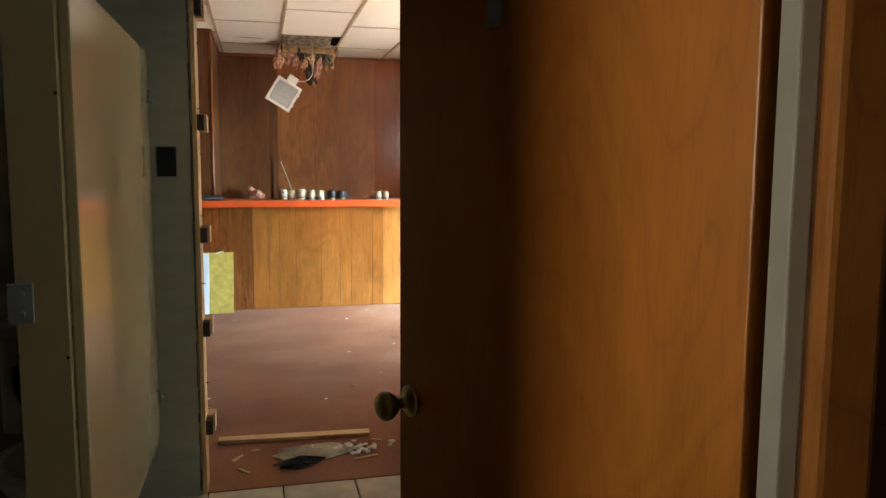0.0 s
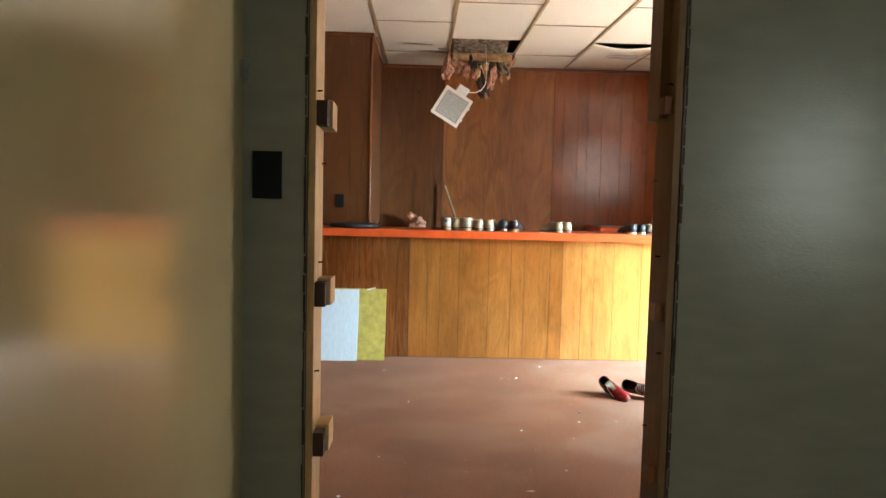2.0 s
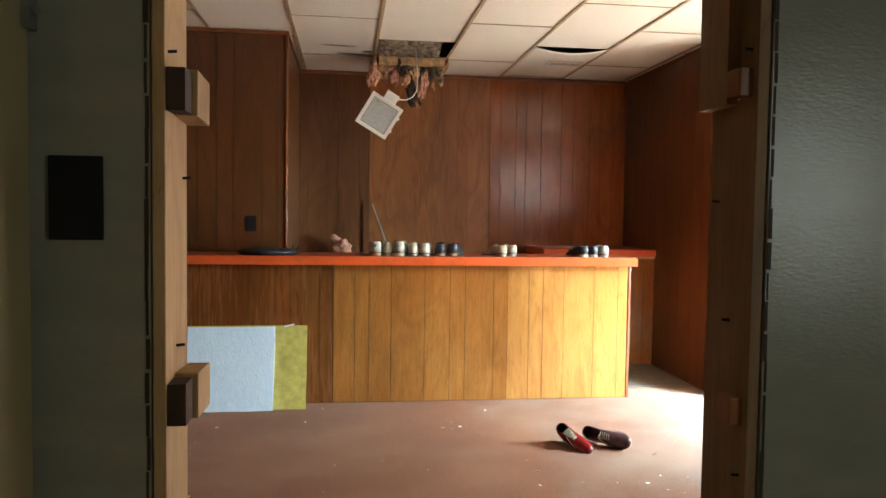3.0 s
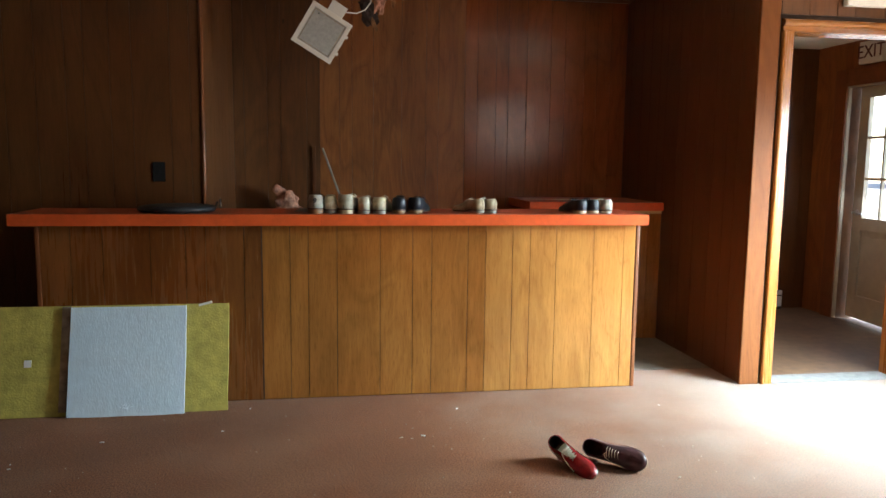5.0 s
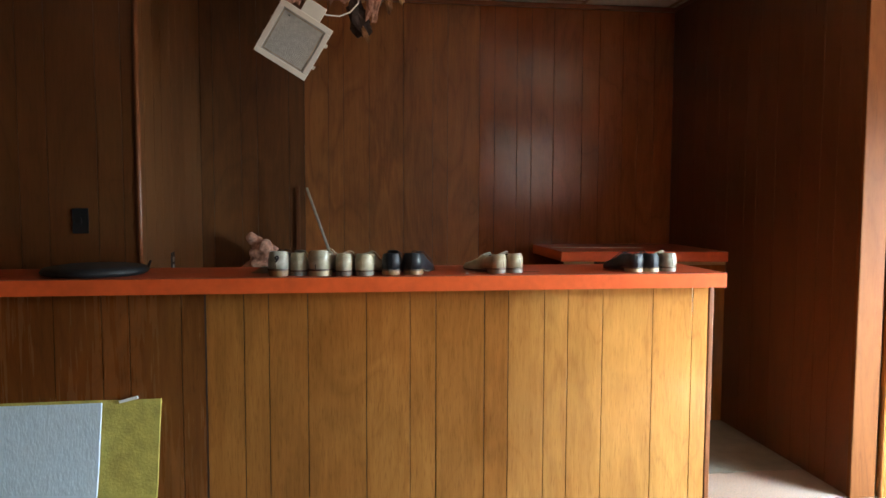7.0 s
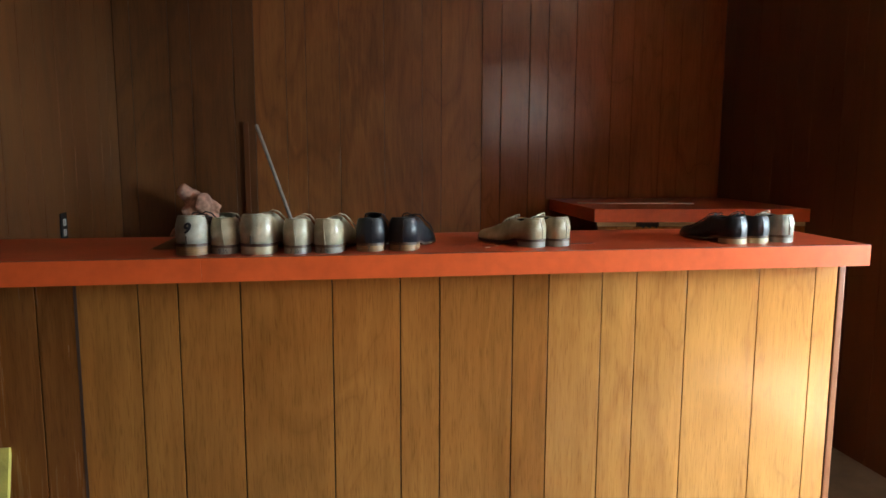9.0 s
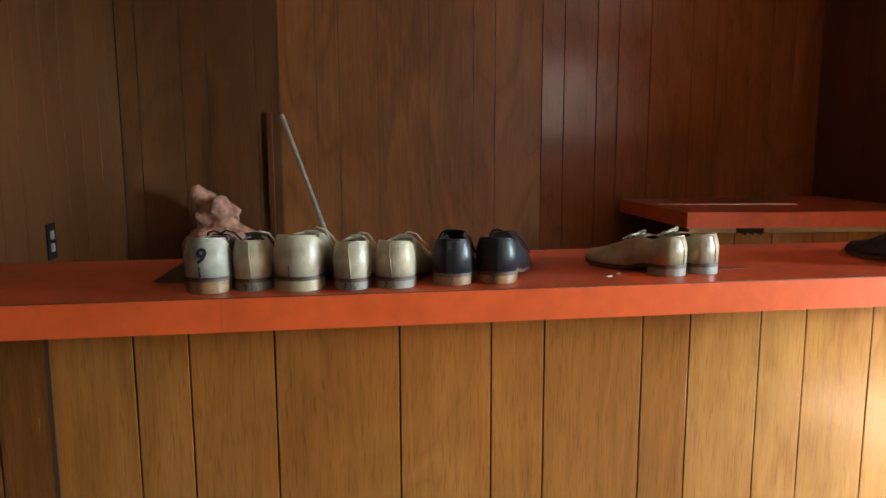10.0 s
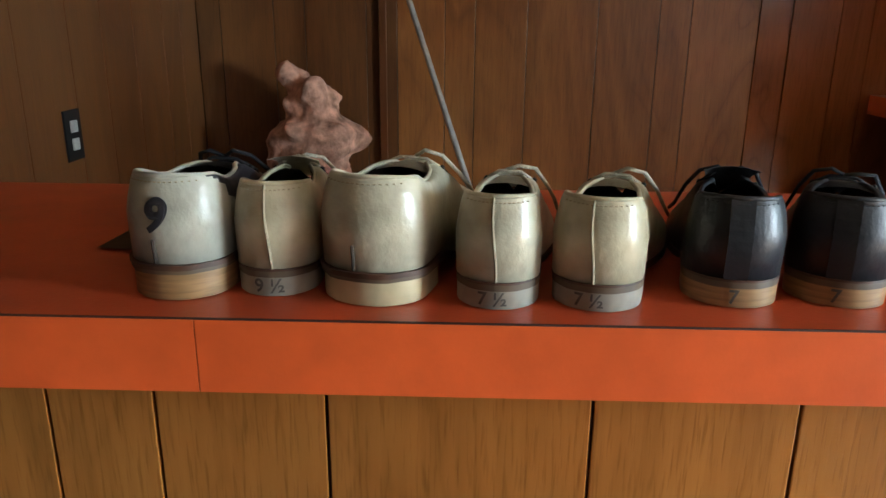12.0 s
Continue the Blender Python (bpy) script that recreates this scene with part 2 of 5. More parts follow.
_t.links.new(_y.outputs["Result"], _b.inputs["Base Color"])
TILE = material("ceiling_tile", (0.82, 0.79, 0.69), 0.9, vary=0.05, scale=90, bump=0.25, bump_scale=220, blotch=0.12, blotch_scale=1.2)
TBAR = material("ceiling_grid_tan", (0.42, 0.31, 0.16), 0.6, vary=0.15, scale=20)
STAIN = material("stained_tile", (0.42, 0.33, 0.23), 0.9, vary=0.3, scale=14)
GREY = material("grey_wall_paint", (0.33, 0.315, 0.245), 0.27, vary=0.05, scale=6, bump=0.07, bump_scale=80, stretch=(1, 1, 3.5), blotch=0.15)
STALL = material("stall_enamel", (0.40, 0.312, 0.158), 0.13, spec=0.5, vary=0.03, scale=3, bump=0.012, bump_scale=6, blotch=0.12)
PLASTER = material("plain_plaster", (0.55, 0.52, 0.46), 0.85, vary=0.06, bump=0.1)
DARKWALL = material("panel_dark", (0.16, 0.07, 0.03), 0.4, vary=0.2, scale=5)
WHITEPAINT = material("white_paint", (0.74, 0.72, 0.66), 0.4, vary=0.04, scale=12, bump=0.05, blotch=0.2)
CREAMJAMB = material("cream_jamb", (0.52, 0.47, 0.36), 0.4, vary=0.05, scale=12, blotch=0.2)
OLDJAMB = material("old_jamb_paint", (0.34, 0.29, 0.20), 0.5, vary=0.06, scale=12, blotch=0.3)
WOOD_DARKCASE = veneer("corridor_casing", (0.36, 0.125, 0.022), (0.20, 0.062, 0.011), 0.3, knots=False, streak=0.2)
BLACK = material("black_plastic", (0.012, 0.012, 0.012), 0.55, spec=0.2)
VOID_SHADE = material("void_shade", (0.02, 0.016, 0.012), 0.95)
BRASS = material("tarnished_brass", (0.42, 0.33, 0.16), 0.28, metal=1.0, vary=0.25, scale=30, bump=0.05)
ZINC = material("zinc_plate", (0.3, 0.32, 0.33), 0.4, metal=0.35, vary=0.1)
STEEL = material("dull_steel", (0.5, 0.52, 0.53), 0.35, metal=1.0, vary=0.1)
GLASS = bpy.data.materials.new("window_glass")
GLASS.use_nodes = True
_t = GLASS.node_tree
_t.nodes.remove(_t.nodes["Principled BSDF"])
_clear, _shine, _both = _t.nodes.new("ShaderNodeBsdfTransparent"), _t.nodes.new("ShaderNodeBsdfGlossy"), _t.nodes.new("ShaderNodeMixShader")
_shine.inputs["Roughness"].default_value, _both.inputs["Fac"].default_value = 0.03, 0.06
_t.links.new(_clear.outputs[0], _both.inputs[1])
_t.links.new(_shine.outputs[0], _both.inputs[2])
_t.links.new(_both.outputs[0], _t.nodes["Material Output"].inputs["Surface"])
FOAM = material("white_textured_panel", (0.62, 0.75, 0.82), 0.8, vary=0.04, scale=40, bump=0.2, bump_scale=110, stretch=(1, 1, 0.4))
YELLOW = material("yellow_fibre_board", (0.56, 0.47, 0.10), 0.75, vary=0.12, scale=22, bump=0.25, bump_scale=90, blotch=0.5, blotch_scale=3.5)
INSUL = material("pink_insulation", (0.56, 0.29, 0.20), 0.95, vary=0.3, scale=30, bump=0.45, bump_scale=70, spec=0.1)
INSUL_BROWN = material("brown_insulation", (0.42, 0.22, 0.11), 0.95, vary=0.4, scale=18, bump=1.0, bump_scale=60, spec=0.1)
INSUL_GREY = material("grey_insulation", (0.24, 0.19, 0.14), 0.95, vary=0.4, scale=25, bump=1.0, bump_scale=60, spec=0.1)
KRAFT = material("kraft_paper", (0.72, 0.45, 0.22), 0.8, vary=0.25, scale=20, bump=0.5, bump_scale=30)
FIXTURE = material("cream_fixture", (0.78, 0.74, 0.66), 0.4, vary=0.05, blotch=0.15, blotch_scale=9)
DIFFUSER = material("ribbed_diffuser", (0.42, 0.42, 0.39), 0.3, vary=0.08, scale=60, bump=0.5, bump_scale=240)
PORCELAIN = material("porcelain", (0.7, 0.7, 0.66), 0.12, vary=0.03)
FLOORTILE = material("washroom_tile", (0.42, 0.36, 0.26), 0.4, vary=0.15, scale=9, blotch=0.5)
RUBBER = material("black_disc_vinyl", (0.018, 0.02, 0.022), 0.5, vary=0.2, scale=20, bump=0.1)
PAPER = material("white_scrap", (0.75, 0.73, 0.68), 0.8, vary=0.08)
DUST = material("debris_mixed", (0.45, 0.36, 0.26), 0.9, vary=0.3, scale=40)
SIGN = material("sign_white", (0.75, 0.74, 0.68), 0.5, vary=0.04)
SIGNRED = material("sign_letters", (0.12, 0.03, 0.02), 0.6)
CONCRETE = material("concrete_sill", (0.20, 0.195, 0.185), 0.8, vary=0.1, scale=20, bump=0.2, blotch=0.3)
DARK_GROUND = material("outside_dark_ground", (0.055, 0.055, 0.055), 0.9, vary=0.2, scale=3)


# ---- building helpers ----


def box(bm, lo, hi):
    g = bmesh.ops.create_cube(bm, size=1)
    bmesh.ops.scale(bm, vec=[hi[i] - lo[i] for i in range(3)], verts=g["verts"])
    bmesh.ops.translate(bm, vec=[(hi[i] + lo[i]) / 2 for i in range(3)], verts=g["verts"])
    return g["verts"]


def turned(bm, verts, m):
    bmesh.ops.transform(bm, matrix=m, verts=verts)


def cyl(bm, a, b, r, seg=14, r2=None):
    a, b = Vector(a), Vector(b)
    g = bmesh.ops.create_cone(bm, cap_ends=True, segments=seg, radius1=r, radius2=r if r2 is None else r2, depth=(b - a).length)
    m = Matrix.Translation((a + b) / 2) @ (b - a).to_track_quat("Z", "Y").to_matrix().to_4x4()
    turned(bm, g["verts"], m)
    return g["verts"]


def tube(bm, pts, r, seg=7):
    """A round cord through the points."""
    pts = [Vector(p) for p in pts]
    rings = []
    for i, p in enumerate(pts):
        d = (pts[min(i + 1, len(pts) - 1)] - pts[max(i - 1, 0)]).normalized()
        side = d.cross(Vector((0, 0, 1)) if abs(d.z) < 0.9 else Vector((1, 0, 0))).normalized()
        up = side.cross(d)
        rings.append([bm.verts.new(p + r * (math.cos(k * 2 * math.pi / seg) * side + math.sin(k * 2 * math.pi / seg) * up)) for k in range(seg)])
    for q, s in zip(rings, rings[1:]):
        for k in range(seg):
            bm.faces.new((q[k], q[(k + 1) % seg], s[(k + 1) % seg], s[k]))
    bm.faces.new(rings[0][::-1])
    bm.faces.new(rings[-1])


def lathe(bm, profile, seg=28):
    """Rings of (radius, height) round z."""
    rings = [[bm.verts.new((r * math.cos(2 * math.pi * k / seg), r * math.sin(2 * math.pi * k / seg), z)) for k in range(seg)] for r, z in profile]
    for q, s in zip(rings, rings[1:]):
        for k in range(seg):
            bm.faces.new((q[k], q[(k + 1) % seg], s[(k + 1) % seg], s[k]))
    bm.faces.new(rings[0][::-1])
    bm.faces.new(rings[-1])


def mesh_of(name, bm, mats, smooth=False, bevel=0.0):
    if bevel:
        bmesh.ops.bevel(bm, geom=[e for e in bm.edges if e.calc_face_angle(0) > 0.6], offset=bevel, segments=2, affect="EDGES", profile=0.6)
    me = bpy.data.meshes.new(name)
    bmesh.ops.recalc_face_normals(bm, faces=bm.faces)
    if smooth:
        for f in bm.faces:
            f.smooth = True
    bm.to_mesh(me)
    bm.free()
    for m in (mats if isinstance(mats, (list, tuple)) else [mats]):
        me.materials.append(m)
    return me


def part(name, bm, mats, parent=None, label="", smooth=False, bevel=0.0):
    ob = new(name, mesh_of(name, bm, mats, smooth, bevel))
    if parent is not None:
        ob.parent = parent
    if label:
        ob["label"] = label
    return ob


def thing(name, label, category, m=None, group="", kind=""):
    ob = new(name)
    ob.empty_display_size = 0.05
    if m is not None:
        ob.matrix_world = m
    return tagged(ob, label, category, group, kind)


def slab(name, lo, hi, mat, parent=None, label="", bevel=0.0):
    bm = bmesh.new()
    box(bm, lo, hi)
    return part(name, bm, mat, parent, label, bevel=bevel)


def structure(name, boxes, mat, label, category="wall"):
    bm = bmesh.new()
    for lo, hi in boxes:
        box(bm, lo, hi)
    return tagged(part(name, bm, mat), label, category, kind="structure")


def text_mesh(words, size, depth=0.001, bold=0.0):
    """Letters of the built-in font as a bmesh, centred on the origin, in the xy plane."""
    cu = bpy.data.curves.new("letters", "FONT")
    cu.body, cu.size, cu.extrude, cu.offset = words, size, depth, bold
    cu.align_x, cu.align_y = "CENTER", "CENTER"
    ob = bpy.data.objects.new("letters", cu)
    scene.collection.objects.link(ob)
    me = bpy.data.meshes.new_from_object(ob.evaluated_get(bpy.context.evaluated_depsgraph_get()))
    bm = bmesh.new()
    bm.from_mesh(me)
    bpy.data.objects.remove(ob)
    bpy.data.curves.remove(cu)
    bpy.data.meshes.remove(me)
    return bm


def rough_lump(bm, center, size, seed, sub=3, amount=0.35, freq=6.0):
    """A torn, tufted lump."""
    g = bmesh.ops.create_icosphere(bm, subdivisions=sub, radius=1)
    off = Vector((seed * 3.7, seed * 1.9, seed * 5.3))
    for v in g["verts"]:
        d = v.co.normalized()
        k = 1 + amount * (noise.fractal(d * 1.6 + off, 0.9, 2.1, 4) + 0.5 * noise.noise(d * freq + off))
        v.co = Vector((d.x * size[0], d.y * size[1], d.z * size[2])) * k + Vector(center)
    return g["verts"]

# ---- the large structure ----
CEIL, BACK, SIDE, CLOSET_Y, CLOSET_X, DOORWALL = 2.683, 9.40, 3.26, 7.925, 0.05, 7.44
FRONT0, FRONT1 = 3.33, 3.47          # wall between washroom and hall
EAST = 5.2
HALL = 4.55                           # hall side of its outer wall

# added ground, near-black so that little light bounces in at the window
tagged(slab("ground", (-60, -60, -0.4), (80, 70, -0.16), DARK_GROUND), "added ground outside the building, kept dark to cut bounced light", "ground", kind="structure")
tagged(slab("floor", (-6.5, FRONT0 + 0.02, -0.15), (EAST + 0.15, BACK + 0.4, 0.0), CARPET), "worn rust-brown cut-pile carpet with dust, crumbs and window glow tinted in", "floor", kind="structure")

tagged(slab("floor_behind_counter", (CLOSET_X + 0.004, 7.785, 0.0005), (SIDE - 0.004, BACK - 0.012, 0.005), BAREFLOOR), "dusty pale bare floor where the carpet ends behind the counter", "floor", kind="structure")
tagged(slab("floor_lobby", (3.412, DOORWALL + 0.131, 0.0005), (EAST - 0.013, 9.61, 0.005), LOBBYFLOOR), "worn brown vinyl lobby floor", "floor", kind="structure")

# partition with the stripped doorway: painted sheet on the washroom side, added dark sheet on the hall side
JL, JR, HEAD = 0.229, 1.148, 2.28
structure("wall_south", [((-6.5, FRONT0, 0), (JL, FRONT1, CEIL)), ((JR, FRONT0, 0), (3.15, FRONT1, CEIL)), ((JL, FRONT0, HEAD), (JR, FRONT1, CEIL)),
                         ((3.15, FRONT0, 0), (4.25, FRONT1, 1.38)), ((3.15, FRONT0, 2.34), (4.25, FRONT1, CEIL)), ((4.25, FRONT0, 0), (HALL + 0.12, FRONT1, CEIL))],
          GREY, "glossy grey-green painted wall with a stripped doorway", "wall")
# unseen dark sheet, added so this side throws back little light
structure("wall_south_panelling", [((-6.5, FRONT1 + 0.0005, 0), (JL - 0.03, FRONT1 + 0.008, CEIL)), ((JR + 0.03, FRONT1 + 0.0005, 0), (3.15, FRONT1 + 0.008, CEIL)), ((3.15, FRONT1 + 0.0005, 0), (HALL, FRONT1 + 0.008, 1.37))], DARKWALL, "unseen dark sheet added on the doorway wall's hall side to cut bounced light")
# unseen wall, moved far west so the hall's left end soaks up light
structure("wall_west", [((-6.65, FRONT0, -0.1), (-6.5, BACK + 0.3, CEIL + 0.3))], DARKWALL, "unseen dark west wall, set far out so the left end stays dim", "wall")
structure("wall_east", [((HALL, FRONT0, -0.15), (HALL + 0.12, 5.3, CEIL + 0.3)), ((HALL, 6.70, -0.15), (HALL + 0.12, DOORWALL, CEIL + 0.3)), ((HALL, 5.3, -0.15), (HALL + 0.12, 6.70, 0.3)), ((HALL, 5.3, 2.36), (HALL + 0.12, 6.70, CEIL + 0.3))],
          DARKWALL, "dark wood-panelled outer wall with a large window", "wall")
structure("wall_lobby_outer", [((EAST, DOORWALL, -0.15), (EAST + 0.15, 8.27, CEIL + 0.3)), ((EAST, 9.16, -0.15), (EAST + 0.15, 10.0, CEIL + 0.3)), ((EAST, 8.27, 2.0), (EAST + 0.15, 9.16, CEIL + 0.3)), ((EAST, 8.27, -0.15), (EAST + 0.15, 9.16, -0.01))],
          DARKWALL, "dark outer wall of the lobby round the entrance door", "wall")
# overhang past the entrance is unseen, added to keep sun off the lobby
structure("roof", [((-6.65, -2.2, CEIL + 0.3), (HALL + 0.12, DOORWALL, CEIL + 0.45)), ((-6.65, DOORWALL, CEIL + 0.3), (EAST + 2.4, 10.0, CEIL + 0.45))], PLASTER, "plain roof slab, carried out unseen past the entrance to block the sun", "roof")


def planks(parent, axis, edges, z0, z1, face, sign, mat, gap=0.0026, thick=0.008):
    """Boards between the grooves, proud of a dark backing. axis: the way they follow; face: their front; sign: which way it looks."""
    for a, b in zip(edges, edges[1:]):
        bm = bmesh.new()
        f0, f1 = sorted((face, face - sign * thick))
        if axis == "x":
            box(bm, (a + gap / 2, f0, z0), (b - gap / 2, f1, z1))
        else:
            box(bm, (f0, a + gap / 2, z0), (f1, b - gap / 2, z1))
        part("plank", bm, mat, parent, bevel=0.0015)


wall_back = structure("wall_north", [((CLOSET_X - 0.02, BACK, 0), (SIDE + 0.02, BACK + 0.12, CEIL + 0.3))], GROOVE, "glossy dark reddish-brown grooved wood panelling")
planks(wall_back, "x", [CLOSET_X, 0.128, 0.305, 0.408, 0.61, 0.711], 0, CEIL - 0.03, BACK - 0.008, -1, WOOD_WALL_DIM)
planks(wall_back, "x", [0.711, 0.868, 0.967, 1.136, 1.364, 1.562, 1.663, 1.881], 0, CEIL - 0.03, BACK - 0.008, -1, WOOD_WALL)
planks(wall_back, "x", [1.881, 1.985, 2.14, 2.242, 2.397, 2.60, 2.722, 2.89, 3.0, 3.12, SIDE], 0, CEIL - 0.03, BACK - 0.008, -1, WOOD_WALL_RED)
closet = structure("wall_closet", [((-6.5, CLOSET_Y, 0), (CLOSET_X - 0.012, BACK + 0.12, CEIL + 0.3))], GROOVE, "brown grooved wood panelling of a boxed-out closet")
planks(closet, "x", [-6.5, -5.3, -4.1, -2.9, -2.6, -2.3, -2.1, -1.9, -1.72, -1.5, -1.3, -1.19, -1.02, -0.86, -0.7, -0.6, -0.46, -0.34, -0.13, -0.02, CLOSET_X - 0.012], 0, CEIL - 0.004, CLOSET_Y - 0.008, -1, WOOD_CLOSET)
planks(closet, "y", [CLOSET_Y + 0.012, 8.02, 8.2, 8.35, 8.56, 8.72, 8.9, 9.1, 9.24, BACK - 0.01], 0, CEIL - 0.004, CLOSET_X, 1, WOOD_WALL_DIM)
side = structure("wall_return", [((SIDE + 0.008, DOORWALL + 0.01, 0), (SIDE + 0.12, BACK + 0.1, CEIL + 0.3))], GROOVE, "red-brown wood-panelled return wall, darkened for its shaded side")
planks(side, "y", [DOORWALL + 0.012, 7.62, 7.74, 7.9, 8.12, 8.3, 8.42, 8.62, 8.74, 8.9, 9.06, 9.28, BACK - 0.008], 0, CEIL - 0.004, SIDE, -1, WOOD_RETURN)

# wall with the cased opening into the entrance lobby
OX0, OX1, OZ = 3.46, 4.335, 2.112
doorwall = structure("wall_lobby", [((SIDE + 0.12, DOORWALL, 0), (OX0 - 0.01, DOORWALL + 0.13, CEIL + 0.3)), ((OX1 + 0.01, DOORWALL, 0), (EAST, DOORWALL + 0.13, CEIL + 0.3)), ((OX0 - 0.01, DOORWALL, OZ + 0.01), (OX1 + 0.01, DOORWALL + 0.13, CEIL + 0.3))],
                     GROOVE, "reddish-brown wood-panelled wall with a cased opening")
planks(doorwall, "x", [3.384, 3.56, 3.74, 3.86, 4.05, 4.2, 4.38], OZ + 0.1, CEIL - 0.004, DOORWALL - 0.006, -1, WOOD_CLOSET)
planks(doorwall, "x", [OX1 + 0.09, 4.56, 4.72, 4.9, 5.02, EAST], 0, CEIL - 0.004, DOORWALL - 0.006, -1, WOOD_CLOSET)
cap = slab("wall_end_board", (SIDE - 0.012, DOORWALL - 0.022, 0), (3.372, DOORWALL + 0.009, CEIL - 0.004), WOOD_DULL, None, bevel=0.006)
tagged(cap, "glossy reddish wood board capping the wall end", "trim", kind="structure")


def casing(name, profile_w, lo_x, hi_x, top, y0, label):
    """Moulded door casing: two legs and a head, each with a rounded bead and a flat."""
    ob = tagged(new(name), label, "door casing", kind="structure")
    for a, b, n in ((lo_x - profile_w, lo_x, "left_leg"), (hi_x, hi_x + profile_w, "right_leg")):
        bm = bmesh.new()
        box(bm, (a, y0 - 0.016, 0), (b, y0, top + 0.001))
        out = a if n == "left_leg" else b
        cyl(bm, (out + (0.012 if n == "left_leg" else -0.012), y0 - 0.016, 0), (out + (0.012 if n == "left_leg" else -0.012), y0 - 0.016, top), 0.011, 10)
        part("casing_leg", bm, WOOD_TRIM, ob)
    bm = bmesh.new()
    box(bm, (lo_x - profile_w, y0 - 0.017, top + 0.002), (hi_x + profile_w, y0, top + profile_w))
    cyl(bm, (lo_x - profile_w, y0 - 0.018, top + profile_w - 0.022), (hi_x + profile_w, y0 - 0.018, top + profile_w - 0.022), 0.02, 12)
    part("casing_head", bm, WOOD_TRIM_X, ob)
    return ob


cas = casing("lobby_door_casing", 0.072, OX0, OX1, OZ, DOORWALL - 0.008, "honey-coloured glossy moulded door casing")
jamb = bmesh.new()
box(jamb, (OX0 - 0.009, DOORWALL - 0.006, 0.001), (OX0 + 0.012, DOORWALL + 0.128, OZ))
part("jamb_board", jamb, WOOD_TRIM, cas)
jamb = bmesh.new()
box(jamb, (OX1 - 0.012, DOORWALL - 0.006, 0.001), (OX1 + 0.009, DOORWALL + 0.128, OZ))
part("jamb_board", jamb, WOOD_TRIM, cas)
jamb = bmesh.new()
box(jamb, (OX0 - 0.009, DOORWALL - 0.006, OZ), (OX1 + 0.009, DOORWALL + 0.128, OZ + 0.009))
part("jamb_head", jamb, WOOD_TRIM_X, cas)
tagged(slab("threshold", (OX0 + 0.012, DOORWALL - 0.03, 0.0), (OX1 - 0.012, DOORWALL + 0.13, 0.006), CONCRETE, bevel=0.002), "dusty pale metal threshold strip", "threshold", kind="structure")

# lobby behind it
structure("wall_lobby_north", [((3.3, 9.62, 0), (EAST, 9.75, CEIL + 0.3))], GROOVE, "brown wood-panelled lobby wall")
planks(bpy.data.objects["wall_lobby_north"], "x", [3.4, 3.6, 3.78, 3.95, 4.1, 4.33, 4.5, 4.62, 4.8, 4.95, 5.08, EAST], 0, CEIL - 0.3, 9.612, -1, WOOD_CLOSET)
structure("wall_lobby_west", [((SIDE + 0.125, 7.58, 0), (3.41, 9.62, CEIL + 0.3))], WOOD_WALL, "brown wood lobby wall")
east_lobby = structure("wall_lobby_east", [((EAST - 0.012, 7.58, 0), (EAST - 0.004, 8.19, CEIL - 0.3)), ((EAST - 0.012, 9.24, 0), (EAST - 0.004, 9.61, CEIL - 0.3)), ((EAST - 0.012, 8.19, 2.08), (EAST - 0.004, 9.24, CEIL - 0.3))],
                       WOOD_WALL, "dark wood panelling round the entrance door")
structure("ceiling_lobby", [((3.3, 7.57, CEIL - 0.3), (EAST, 9.62, CEIL - 0.2))], TILE, "plain lobby ceiling", "ceiling")

# crown moulding along the ceiling
crown = bmesh.new()
for lo, hi in (((CLOSET_X, BACK - 0.032, CEIL - 0.03), (SIDE, BACK - 0.004, CEIL - 0.001)),
               ((SIDE - 0.014, DOORWALL - 0.01, CEIL - 0.024), (SIDE - 0.001, BACK - 0.03, CEIL - 0.001)), ((CLOSET_X + 0.001, CLOSET_Y, CEIL - 0.024), (CLOSET_X + 0.016, BACK - 0.03, CEIL - 0.001)),
               ((-6.5, CLOSET_Y - 0.026, CEIL - 0.024), (CLOSET_X + 0.016, CLOSET_Y - 0.009, CEIL - 0.001))):
    box(crown, lo, hi)
tagged(part("crown_trim", crown, WOOD_CAP, bevel=0.004), "thin reddish wood moulding below the ceiling", "trim", kind="structure")
edge = bmesh.new()
cyl(edge, (CLOSET_X - 0.004, CLOSET_Y - 0.004, 0), (CLOSET_X - 0.004, CLOSET_Y - 0.004, CEIL - 0.03), 0.013, 12)
tagged(part("corner_trim", edge, WOOD_CAP, smooth=True), "rounded reddish wood corner bead", "trim", kind="structure")

# suspended ceiling: tiles with bevelled edges lying in a tan grid; one bay open, one tile sagging
PX, PY, T0X, T0Y = 0.62, 0.62, 0.725, 8.06
tiles = bmesh.new()
bars = bmesh.new()
for i in range(-12, 8):
    xa, xb = T0X + i * PX, T0X + (i + 1) * PX
    xa, xb = max(xa, -6.5), min(xb, HALL)
    if xb - xa < 0.03:
        continue
    first = T0Y if i % 2 == 0 else T0Y - PY
    end = BACK if CLOSET_X < xb and xa < SIDE else (DOORWALL if xa >= SIDE else CLOSET_Y)
    for j in range(-5, 3):
        ya, yb = max(first + j * 2 * PY, FRONT1), min(first + (j + 1) * 2 * PY, end)
        if i == 0 and j == 0:
            ya = T0Y + PY
        if yb - ya < 0.03 or (i, j) == (2, 0):
            continue
        lift = random.uniform(0.004, 0.008)
        box(tiles, (xa + 0.006, ya + 0.003, CEIL + lift), (xb - 0.006, yb - 0.003, CEIL + lift + 0.014))
        if ya > FRONT1 + 0.01:
            box(bars, (xa, ya - 0.004, CEIL - 0.001), (xb, ya + 0.004, CEIL + 0.003))
